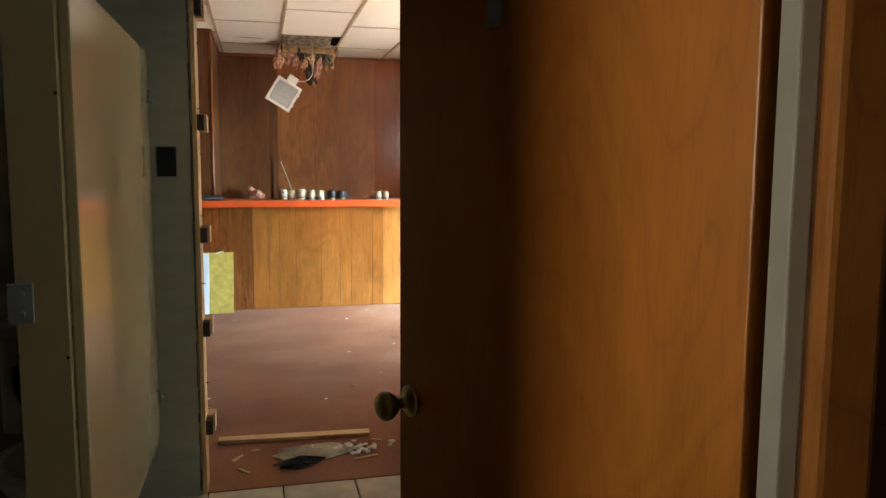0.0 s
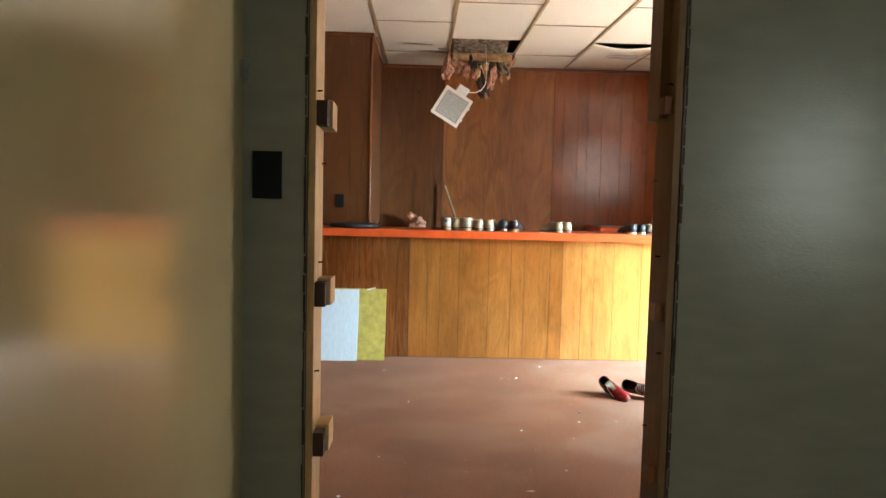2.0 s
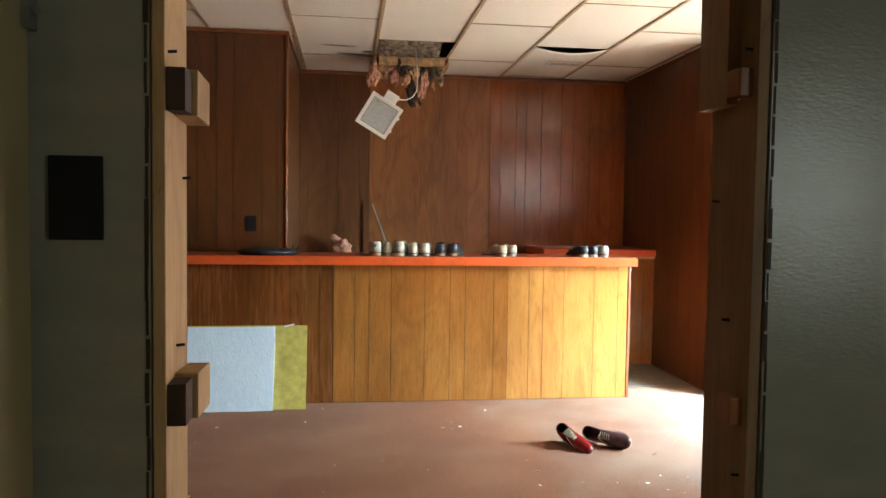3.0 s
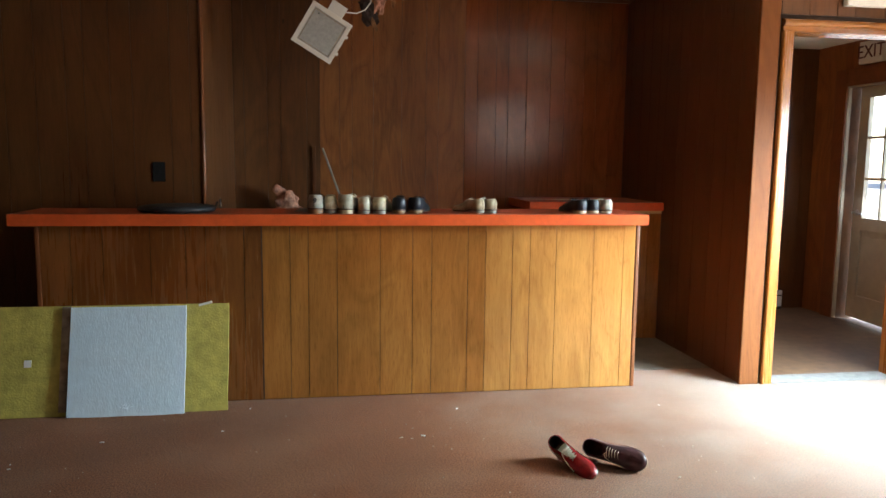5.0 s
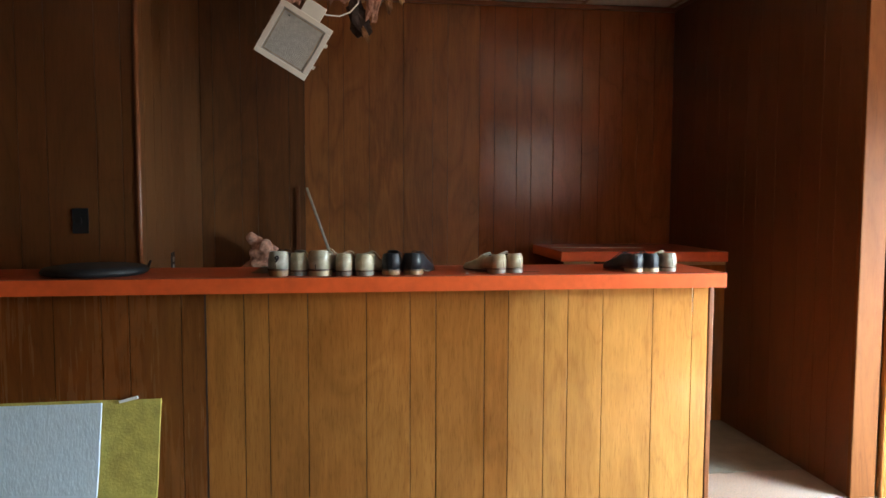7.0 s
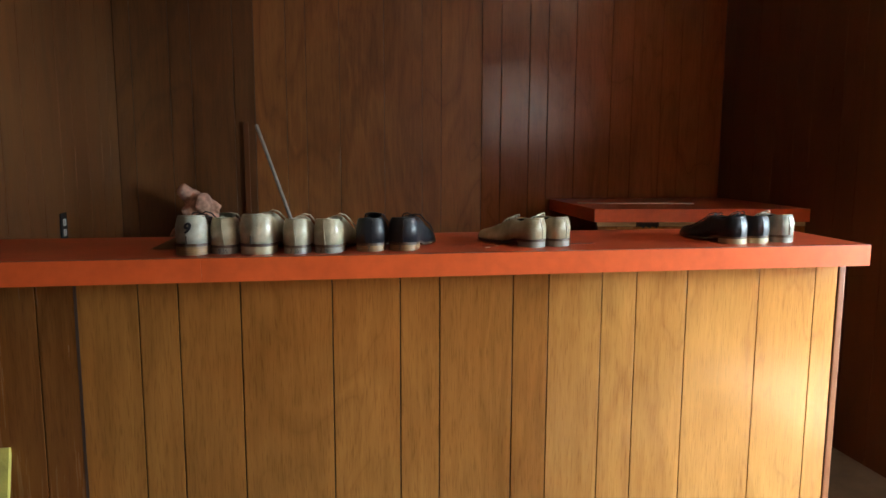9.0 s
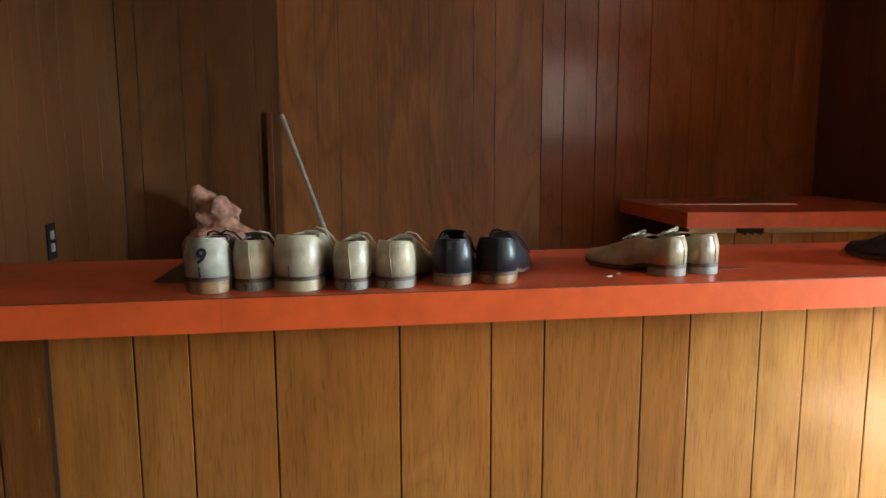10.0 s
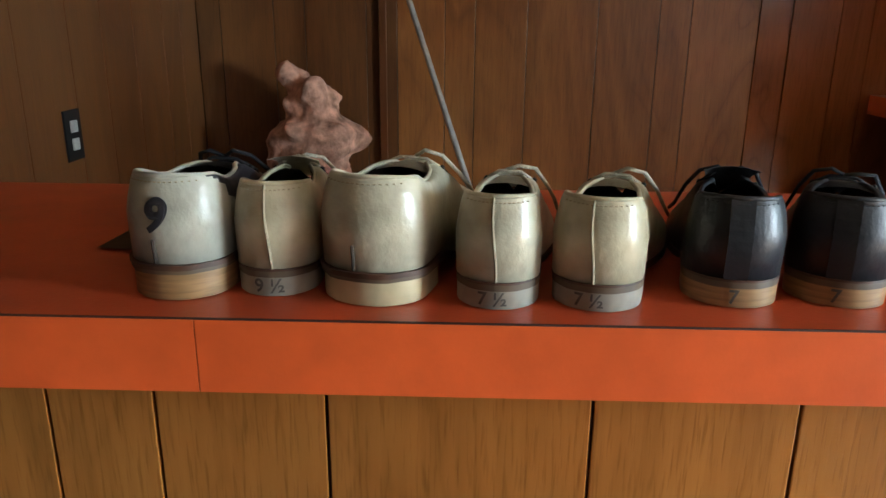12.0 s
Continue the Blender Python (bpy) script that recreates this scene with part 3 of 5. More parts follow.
for i in range(-12, 8):
    x = T0X + i * PX
    if -6.5 < x < HALL:
        box(bars, (x - 0.011, FRONT1, CEIL - 0.003), (x + 0.011, (BACK if CLOSET_X < x < SIDE else (DOORWALL if x > SIDE else CLOSET_Y)), CEIL + 0.003))
tagged(part("ceiling", tiles, TILE), "cream square acoustic ceiling tiles, some stained", "ceiling", kind="structure")
tagged(part("ceiling_grid", bars, TBAR), "tan metal grid of the suspended ceiling", "ceiling grid", kind="structure")
# sagging tile with the air grille
sag = bmesh.new()
sx, sy = T0X + 2 * PX, T0Y
N = 16
rows = []
for a in range(N + 1):
    row = []
    for b in range(N + 1):
        u, v = a / N, b / N
        dip = 0.045 * max(0.0, 1 - 2 * v) ** 2 * math.sin(math.pi * u) ** 0.8 + 0.004 * (1 - v)
        row.append(sag.verts.new((sx + 0.008 + u * (PX - 0.016), sy + 0.02 + v * (2 * PY - 0.026), CEIL + 0.005 - dip)))
    rows.append(row)
for a in range(N):
    for b in range(N):
        sag.faces.new((rows[a][b], rows[a + 1][b], rows[a + 1][b + 1], rows[a][b + 1]))
bmesh.ops.recalc_face_normals(sag, faces=sag.faces)
upper = bmesh.ops.extrude_face_region(sag, geom=list(sag.faces))
bmesh.ops.translate(sag, vec=(0, 0, 0.012), verts=[q for q in upper["geom"] if isinstance(q, bmesh.types.BMVert)])
tagged(part("sagging_ceiling_tile", sag, TILE, smooth=True), "cream ceiling tile bowed down at its front edge", "ceiling tile")
vent = thing("ceiling_vent", "cream metal air grille set in the sagging tile", "vent")
VZ = CEIL - 0.014
frame_bm = bmesh.new()
for lo, hi in (((2.23, 8.545, VZ), (2.545, 8.565, VZ + 0.008)), ((2.23, 8.655, VZ), (2.545, 8.675, VZ + 0.008)), ((2.23, 8.565, VZ), (2.25, 8.655, VZ + 0.008)), ((2.525, 8.565, VZ), (2.545, 8.655, VZ + 0.008))):
    box(frame_bm, lo, hi)
part("frame", frame_bm, FIXTURE, vent)
for k in range(8):
    bm = bmesh.new()
    v = box(bm, (2.25, 8.568 + k * 0.011, VZ + 0.001), (2.525, 8.5745 + k * 0.011, VZ + 0.005))
    part("slat", bm, DIFFUSER, vent)
# near-black slab painted as the shade in the void above the open bay
structure("ceiling_void", [((T0X - 0.3, 7.8, CEIL + 0.2), (3.0, 9.3, CEIL + 0.29))], VOID_SHADE, "near-black slab standing in for the dark above the ceiling", "ceiling void")

# ---- windows and the outside ----


def window(name, axis, at, a0, a1, z0, z1, cols, rows, label, depth=0.06):
    """A frame, glazing bars and one pane per light. axis: the wall's normal."""
    ob = tagged(new(name), label, "window", kind="structure")

    def bx(a, b, c, d, n0, n1):
        bm = bmesh.new()
        if axis == "x":
            box(bm, (at + n0, a, c), (at + n1, b, d))
        else:
            box(bm, (a, at + n0, c), (b, at + n1, d))
        return bm
    w = 0.05
    for a, b, c, d, n in ((a0, a0 + w, z0, z1, "window_frame"), (a1 - w, a1, z0, z1, "window_frame"), (a0 + w, a1 - w, z0, z0 + w, "window_sill"), (a0 + w, a1 - w, z1 - w, z1, "window_frame")):
        part(n, bx(a, b, c, d, 0.03, 0.03 + depth), WHITEPAINT, ob)
    for i in range(1, cols):
        a = a0 + (a1 - a0) * i / cols
        part("glazing_bar", bx(a - 0.015, a + 0.015, z0 + w, z1 - w, 0.045, 0.075), WHITEPAINT, ob)
    for j in range(1, rows):
        z = z0 + (z1 - z0) * j / rows
        part("glazing_bar", bx(a0 + w, a1 - w, z - 0.015, z + 0.015, 0.046, 0.074), WHITEPAINT, ob)
    pane = part("pane", bx(a0 + w, a1 - w, z0 + w, z1 - w, 0.058, 0.062), GLASS, ob)
    pane.visible_shadow = False
    return ob


window("window_1", "x", HALL, 5.3, 6.70, 0.3, 2.36, 2, 1, "large white-framed shop window letting daylight in")
window("window_2", "y", FRONT0 - 0.02, 3.15, 4.25, 1.38, 2.34, 2, 1, "white-framed window beside the doorway wall")

# entrance door, ajar
dj = tagged(new("door_jamb_outer"), "cream painted entrance door frame", "door frame", kind="structure")
for lo, hi in (((EAST - 0.03, 9.162, 0), (EAST + 0.11, 9.24, 2.08)), ((EAST - 0.03, 8.19, 0), (EAST + 0.11, 8.268, 2.08)), ((EAST - 0.03, 8.268, 2.0), (EAST + 0.11, 9.162, 2.08))):
    bm = bmesh.new()
    box(bm, lo, hi)
    part("jamb_board", bm, CREAMJAMB, dj, bevel=0.004)
for lo, hi in (((EAST - 0.045, 9.172, 0), (EAST - 0.0305, 9.315, 2.155)), ((EAST - 0.045, 8.16, 2.010), (EAST - 0.0305, 9.171, 2.155))):
    bm = bmesh.new()
    box(bm, lo, hi)
    part("casing_board", bm, WOOD_CAP, dj, bevel=0.003)
door = thing("entrance_door", "cream half-glazed entrance door standing ajar", "door", pose(EAST + 0.045, 8.276, 0.03, 0, 0, -4.5), kind="structure")
# door built from its hinge along +y
DW, DH = 0.86, 1.975
PZ0 = [0.87, 1.20, 1.545, 1.88]
for lo, hi in (((-0.04, 0, 0), (0, 0.12, DH)), ((-0.04, 0.74, 0), (0, DW, DH)), ((-0.04, 0.12, 1.88), (0, 0.74, DH)), ((-0.04, 0.12, 0.76), (0, 0.74, 0.87)), ((-0.04, 0.12, 0), (0, 0.74, 0.2))):
    bm = bmesh.new()
    box(bm, lo, hi)
    part("stile" if hi[2] - lo[2] > 1 else "rail", bm, CREAMJAMB, door, bevel=0.003)
bm = bmesh.new()
box(bm, (-0.028, 0.12, 0.2), (-0.012, 0.74, 0.76))
box(bm, (-0.034, 0.17, 0.25), (-0.01, 0.69, 0.71))
part("panel", bm, CREAMJAMB, door, bevel=0.004)
PY0 = [0.12, 0.325, 0.53, 0.74]
for y in PY0[1:3]:
    bm = bmesh.new()
    box(bm, (-0.032, y - 0.01, 0.87), (-0.008, y + 0.01, 1.88))
    part("glazing_bar", bm, CREAMJAMB, door)
for z in PZ0[1:3]:
    bm = bmesh.new()
    box(bm, (-0.033, 0.12, z - 0.011), (-0.007, 0.74, z + 0.011))
    part("glazing_bar", bm, CREAMJAMB, door)
for a in range(3):
    for c in range(3):
        bm = bmesh.new()
        box(bm, (-0.022, PY0[a] + 0.01, PZ0[c] + 0.011), (-0.018, PY0[a + 1] - 0.01, PZ0[c + 1] - 0.011))
        part("pane", bm, GLASS, door).visible_shadow = False
handle = bmesh.new()
cyl(handle, (-0.04, 0.80, 0.91), (-0.075, 0.80, 0.91), 0.011)
tube(handle, [(-0.075, 0.81, 0.91), (-0.078, 0.77, 0.912), (-0.074, 0.72, 0.905), (-0.072, 0.69, 0.9)], 0.009)
cyl(handle, (-0.04, 0.80, 0.91), (-0.046, 0.80, 0.91), 0.028)
part("lever_handle", handle, STEEL, door, "steel lever handle", smooth=True)
backdrop = glow("hazy_daylight", (0.92, 0.97, 1.0), 0.14)
tagged(slab("backdrop", (60, -40, -2), (60.2, 60, 40), backdrop), "bright hazy daylight beyond the door and windows", "backdrop", kind="structure")

# exit signs


def exit_sign(m, label):
    ob = thing("exit_sign", label, "sign", m)
    bm = bmesh.new()
    box(bm, (-0.135, 0.0, -0.09), (0.135, 0.045, 0.09))
    part("housing", bm, SIGN, ob, bevel=0.005)
    bm = text_mesh("EXIT", 0.15, 0.002)
    turned(bm, bm.verts, pose(0, -0.002, 0, 90, 0, 0))
    part("letters", bm, SIGNRED, ob, "dark red letters EXIT")
    return ob


exit_sign(pose(3.90, DOORWALL - 0.06, 2.357), "off-white exit sign box above the lobby opening")
exit_sign(pose(EAST - 0.014, 8.90, 2.265, 0, 0, -90) @ pose(0, -0.046, 0), "unlit exit sign above the entrance door")
heater = thing("baseboard_heater", "small white baseboard heater end on the lobby wall", "heater")
bm = bmesh.new()
box(bm, (4.86, 9.552, 0.03), (4.94, 9.603, 0.18))
part("casing", bm, WHITEPAINT, heater, bevel=0.008)
bm = bmesh.new()
box(bm, (4.87, 9.555, 0.0), (4.93, 9.6, 0.03))
part("base", bm, BLACK, heater)
bm = bmesh.new()
box(bm, (4.87, 9.5465, 0.13), (4.93, 9.552, 0.14))
part("slot", bm, BLACK, heater)

# ---- washroom ----
structure("wall_corridor", [((-2.6, 0.925, 0), (0.2, 1.04, 2.9)), ((1.107, 0.925, 0), (2.6, 1.04, 2.9)), ((0.2, 0.925, 2.08), (1.107, 1.04, 2.9))], DARKWALL, "dark brown wood-panelled corridor wall")
structure("wall_washroom_east", [((2.6, 0.925, 0), (2.72, 1.07, 2.9)), ((2.6, 1.67, 0), (2.72, FRONT0, 2.9)), ((2.6, 1.07, 0), (2.72, 1.67, 1.1)), ((2.6, 1.07, 1.8), (2.72, 1.67, 2.9))], GREY, "grey-green painted washroom wall with a small window")
structure("wall_washroom_west", [((-1.6, 1.04, 0), (-1.48, FRONT0, 2.9))], GREY, "grey-green painted washroom wall")
structure("ceiling_washroom", [((-1.6, -2.1, 2.45), (2.72, FRONT0, 2.55))], PLASTER, "plain washroom ceiling", "ceiling")
structure("wall_corridor_end", [((-2.0, -2.1, 0), (-1.9, -0.45, 2.9)), ((-2.0, 0.45, 0), (-1.9, 0.92, 2.9)), ((-2.0, -0.45, 0), (-1.9, 0.45, 1.1)), ((-2.0, -0.45, 2.1), (-1.9, 0.45, 2.9)), ((-2.0, -2.2, 0), (2.7, -2.1, 2.9)), ((2.5, -2.1, 0), (2.6, 0.92, 2.9))], DARKWALL, "dark wood corridor wall")
tagged(slab("floor_washroom", (-2.6, -2.2, -0.15), (EAST, FRONT0 + 0.02, -0.012), GROOVE), "dark grouted washroom floor", "floor", kind="structure")
window("window_4", "x", -2.0, -0.45, 0.45, 1.1, 2.1, 1, 2, "white-framed corridor window")
window("window_3", "x", 2.6, 1.07, 1.67, 1.1, 1.8, 1, 2, "small frosted washroom window with green daylight")
structure("outer_corridor_roof", [((-2.75, -2.2, 2.9), (HALL + 0.12, FRONT0, CEIL + 0.3))], PLASTER, "plain roof over the washroom", "roof")
structure("wall_annex", [((2.72, 0.3, 0), (EAST + 0.1, 0.4, 2.9))], PLASTER, "plain wall closing the side yard", "wall")

# raw doorway lining with shims
lining = tagged(new("doorway_lining"), "raw pine lining boards of the stripped doorway, with shims and nails", "door lining", kind="structure")
for a, b in ((JL + 0.002, 0.249), (1.127, JR - 0.002)):
    bm = bmesh.new()
    box(bm, (a, FRONT0 + 0.004, 0.001), (b, FRONT1 + 0.006, HEAD - 0.02))
    part("lining_board", bm, PINE if a < 1 else PINE_SHADED, lining, bevel=0.002)
bm = bmesh.new()
box(bm, (JL + 0.002, FRONT0 + 0.004, HEAD - 0.02), (JR - 0.002, FRONT1 + 0.006, HEAD - 0.001))
part("lining_head", bm, PINE_X, lining)
# dark ragged slivers standing for the gap between sheet and lining
bm = bmesh.new()
for k in range(46):
    z = 0.02 + k * 0.048
    for x in (JL - 0.004, JR + 0.004):
        box(bm, (x - random.uniform(0.0005, 0.004), FRONT0 - 0.0012, z), (x + random.uniform(0.0005, 0.004), FRONT0 + 0.003, z + random.uniform(0.042, 0.05)))
part("torn_edge", bm, GROOVE, lining)
for z in (1.96, 1.517, 1.07, 0.69, 0.28):
    bm = bmesh.new()
    v = box(bm, (0.2495, 3.385, z - 0.034), (0.2495 + 0.034, 3.479, z + 0.034))
    turned(bm, v, Matrix.Translation((0.26, 3.437, z)) @ pose(0, 0, 0, random.uniform(-3, 3), 0, 0) @ Matrix.Translation((-0.26, -3.437, -z)))
    part("shim", bm, PINE, lining, bevel=0.002)
    # dark block painted as the shim's shaded near side
    bm = bmesh.new()
    box(bm, (0.2495, 3.337, z - 0.03), (0.2495 + 0.026, 3.384, z + 0.03))
    part("shim", bm, GROOVE, lining)
for z in (1.56, 1.04, 0.62):
    bm = bmesh.new()
    box(bm, (1.127 - 0.022, 3.347, z - 0.022), (1.1265, 3.387, z + 0.022))
    part("shim", bm, WOOD_WALL, lining, bevel=0.002)
bm = bmesh.new()
box(bm, (1.105, 3.387, 1.53), (1.1265, FRONT1 + 0.012, HEAD - 0.03))
part("stop_board", bm, PINE_SHADED, lining)
for side_x, s in ((0.2495, 1), (1.1265, -1)):
    for k in range(9):
        z = 0.25 + k * 0.22 + random.uniform(-0.05, 0.05)
        bm = bmesh.new()
        cyl(bm, (side_x, 3.352 + 0.09 * (k % 3) / 2, z), (side_x + s * 0.012, 3.352 + 0.09 * (k % 3) / 2, z + 0.001), 0.0022, 6)
        part("nail", bm, BLACK, lining)

# black wall plate beside it
plate = thing("wall_plate", "black plastic cover plate on the grey wall", "wall plate")
bm = bmesh.new()
box(bm, (0.098, FRONT0 - 0.006, 1.305), (0.169, FRONT0 - 0.0005, 1.42))
part("cover", bm, BLACK, plate, bevel=0.002)

# toilet stall: partition against the wall, pilaster, strike plate
stall = thing("stall_partition", "glossy beige enamelled toilet stall partition", "stall partition")
bm = bmesh.new()
box(bm, (0.05, 2.117, 0.258), (0.076, FRONT0 - 0.004, 1.776))
part("panel", bm, STALL, stall, bevel=0.005)
bm = bmesh.new()
box(bm, (-0.058, 2.09, 0.0), (0.05, 2.116, 2.449))
part("pilaster", bm, STALL, stall, bevel=0.0015)
for z in (1.61, 0.43):
    bm = bmesh.new()
    box(bm, (0.0765, FRONT0 - 0.03, z - 0.025), (0.086, FRONT0 - 0.001, z + 0.025))
    cyl(bm, (0.086, FRONT0 - 0.016, z), (0.092, FRONT0 - 0.016, z), 0.008, 10)
    part("bracket", bm, STEEL, stall, "steel wall bracket", bevel=0.002)
bm = bmesh.new()
box(bm, (-0.072, 2.083, 0.985), (-0.02, 2.0895, 1.075))
for z in (1.007, 1.053):
    cyl(bm, (-0.042, 2.079, z), (-0.042, 2.084, z), 0.006, 8)
part("strike_plate", bm, ZINC, stall, "steel strike plate with two screws")
for z in (0.35, 0.9, 1.5, 1.72):
    bm = bmesh.new()
    cyl(bm, (0.046, 2.0875, z), (0.046, 2.0905, z), 0.004, 8)
    part("rivet", bm, BLACK, stall)
bm = bmesh.new()
box(bm, (-1.0, 2.095, 0.258), (-0.72, 2.115, 1.776))
part("panel", bm, STALL, stall, bevel=0.004)

toilet = thing("toilet", "white porcelain toilet with raised seat in the stall", "toilet", pose(-0.19, 3.32, 0))
bm = bmesh.new()
box(bm, (-0.24, -0.20, 0.38), (0.22, -0.01, 0.74))
part("tank", bm, PORCELAIN, toilet, bevel=0.02)
bm = bmesh.new()
box(bm, (-0.255, -0.215, 0.741), (0.235, -0.005, 0.785))
part("tank_lid", bm, PORCELAIN, toilet, bevel=0.012)
bm = bmesh.new()
tube(bm, [(-0.16, -0.20, 0.68), (-0.16, -0.235, 0.68), (-0.09, -0.24, 0.672)], 0.009)
part("flush_lever", bm, STEEL, toilet, smooth=True)
bm = bmesh.new()
lathe(bm, [(0.11, 0.0), (0.12, 0.02), (0.09, 0.12), (0.12, 0.25), (0.185, 0.36), (0.19, 0.39), (0.15, 0.392), (0.12, 0.3)])
turned(bm, bm.verts, Matrix.Translation((0, -0.44, 0)) @ Matrix.Diagonal((1, 1.3, 1, 1)))
part("bowl", bm, PORCELAIN, toilet, smooth=True)
bm = bmesh.new()
tube(bm, [(0.165 * math.cos(a), -0.245 - 0.02 * math.sin(a), 0.59 + 0.18 * math.sin(a)) for a in [k * math.pi / 12 for k in range(25)]], 0.02, 8)
part("seat", bm, BLACK, toilet, "dark raised toilet seat", smooth=True)
basin = thing("wash_basin", "white wall-hung wash basin in the dim stall corner", "basin")
bm = bmesh.new()
box(bm, (-1.05, 2.93, 0.70), (-0.60, FRONT0 - 0.002, 0.80))
part("bowl", bm, PORCELAIN, basin, bevel=0.03)
bm = bmesh.new()
tube(bm, [(-0.82, 3.15, 0.70), (-0.82, 3.15, 0.5), (-0.82, 3.2, 0.45), (-0.82, 3.32, 0.45)], 0.018, 10)
part("drain_pipe", bm, STEEL, basin, smooth=True)

# brown door standing open, hinge near the camera's start
HX, HY, EX, EY = 1.0, 0.962, 0.743, 1.67
ang = math.degrees(math.atan2(EY - HY, EX - HX))
DL = math.hypot(EX - HX, EY - HY)
bdoor = thing("wooden_door", "open flush brown wood veneer door with a brass knob", "door", pose(HX, HY, 0.01, 0, 0, ang), kind="structure")
bm = bmesh.new()
box(bm, (0, -0.036, 0), (DL, 0, 2.03))
part("leaf", bm, WOOD_DOOR, bdoor, bevel=0.003)
for s in (1, -1):
    bm = bmesh.new()
    lathe(bm, [(0.031, 0.0), (0.031, 0.004), (0.024, 0.010), (0.012, 0.014), (0.011, 0.032), (0.02, 0.038), (0.0275, 0.050), (0.028, 0.060), (0.022, 0.068), (0.008, 0.071)])
    turned(bm, bm.verts, pose(DL - 0.042, 0.0 if s > 0 else -0.036, 0.879, -90 * s, 0, 0))
    part("knob", bm, BRASS, bdoor, "tarnished brass knob", smooth=True)
bm = bmesh.new()
box(bm, (0.44, 0.0005, 1.548), (0.478, 0.004, 1.625))
cyl(bm, (0.459, 0.004, 1.60), (0.459, 0.02, 1.60), 0.006, 8)
part("hook_plate", bm, ZINC, bdoor, "small steel hook plate")
frame2 = tagged(new("wooden_door_frame"), "cream jamb with brown wood casing", "door frame", kind="structure")
for lo, hi in (((1.018, 0.925, 0), (1.044, 0.958, 2.07)), ((0.165, 0.925, 0), (0.199, 1.06, 2.07)), ((0.199, 0.925, 2.045), (1.006, 0.958, 2.075))):
    bm = bmesh.new()
    box(bm, lo, hi)
    part("jamb_board", bm, OLDJAMB, frame2, bevel=0.003)
bm = bmesh.new()
box(bm, (1.043, 0.895, 0), (1.115, 0.924, 2.14))
part("casing_leg", bm, WOOD_DARKCASE, frame2, bevel=0.009)

# ---- the shoe counter ----
KZ, KY0, KY1, KX0, KX1 = 1.045, 7.39, 7.86, -0.84, 2.603
worktop = thing("countertop", "long orange-red laminate countertop with worn edges", "countertop")
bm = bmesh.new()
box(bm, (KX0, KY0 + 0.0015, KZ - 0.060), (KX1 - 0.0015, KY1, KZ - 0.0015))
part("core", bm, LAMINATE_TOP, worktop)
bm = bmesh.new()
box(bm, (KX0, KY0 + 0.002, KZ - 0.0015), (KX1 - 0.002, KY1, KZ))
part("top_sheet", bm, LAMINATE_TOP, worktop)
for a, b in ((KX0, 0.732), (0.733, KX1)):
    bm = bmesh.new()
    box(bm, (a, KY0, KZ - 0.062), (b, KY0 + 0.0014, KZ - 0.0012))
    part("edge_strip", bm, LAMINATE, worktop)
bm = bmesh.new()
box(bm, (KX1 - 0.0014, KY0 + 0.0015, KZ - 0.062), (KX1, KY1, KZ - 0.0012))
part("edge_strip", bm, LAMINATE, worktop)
bm = bmesh.new()
box(bm, (KX0, KY0 + 0.0002, KZ - 0.0011), (KX1, KY0 + 0.0019, KZ + 0.0003))
part("dark_seam", bm, SEAM, worktop, "dark line along the laminate edge")

body = thing("shoe_counter", "honey-brown grooved wood counter front, brightest by the lobby end", "counter")
bm = bmesh.new()
box(bm, (-0.72, 7.475, 0.0), (2.565, 7.49, KZ - 0.062))
part("backing", bm, GROOVE, body)
bm = bmesh.new()
box(bm, (2.545, 7.49, 0.0), (2.566, KY1 - 0.03, KZ - 0.062))
part("end_panel", bm, WOOD_WALL, body)
bm = bmesh.new()
box(bm, (-0.72, 7.49, 0.0), (-0.70, KY1 - 0.03, KZ - 0.062))
part("end_panel", bm, WOOD_WALL, body)
bm = bmesh.new()
box(bm, (-0.7, 7.6, 0.5), (2.545, KY1 - 0.04, 0.52))
part("shelf", bm, PINE_X, body)
bm = bmesh.new()
box(bm, (2.562, 7.462, 0.0), (2.585, 7.49, KZ - 0.062))
part("corner_strip", bm, WOOD_CAP, body, bevel=0.005)
bm = bmesh.new()
box(bm, (-0.742, 7.462, 0.0), (-0.72, 7.49, KZ - 0.062))
part("corner_strip", bm, WOOD_CAP, body, bevel=0.005)
edges = [-0.57, -0.41, -0.17, 0.01, 0.115, 0.315, 0.411, 0.560, 0.659, 0.816, 1.055, 1.238, 1.347, 1.555, 1.658, 1.816, 1.920, 2.076, 2.304, 2.487]
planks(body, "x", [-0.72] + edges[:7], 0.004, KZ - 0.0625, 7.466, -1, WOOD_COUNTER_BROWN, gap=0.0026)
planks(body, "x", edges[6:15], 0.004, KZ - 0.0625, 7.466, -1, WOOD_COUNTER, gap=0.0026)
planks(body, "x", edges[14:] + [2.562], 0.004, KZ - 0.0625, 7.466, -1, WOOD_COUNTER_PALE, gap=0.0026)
bm = bmesh.new()
box(bm, (0.4055, 7.4655, 0.004), (0.4125, 7.4745, KZ - 0.063))
part("panel_joint", bm, GROOVE, body, "dark open joint between two panels")

# back counter against the far wall
bc = thing("back_counter", "low orange-red laminate back counter with a wood front", "counter")
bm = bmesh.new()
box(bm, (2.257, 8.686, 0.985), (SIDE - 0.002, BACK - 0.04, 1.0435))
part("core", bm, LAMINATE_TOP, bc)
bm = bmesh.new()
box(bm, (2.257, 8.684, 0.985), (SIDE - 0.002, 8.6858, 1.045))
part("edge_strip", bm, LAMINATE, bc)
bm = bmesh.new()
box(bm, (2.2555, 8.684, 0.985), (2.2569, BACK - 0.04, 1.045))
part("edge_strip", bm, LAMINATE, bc)
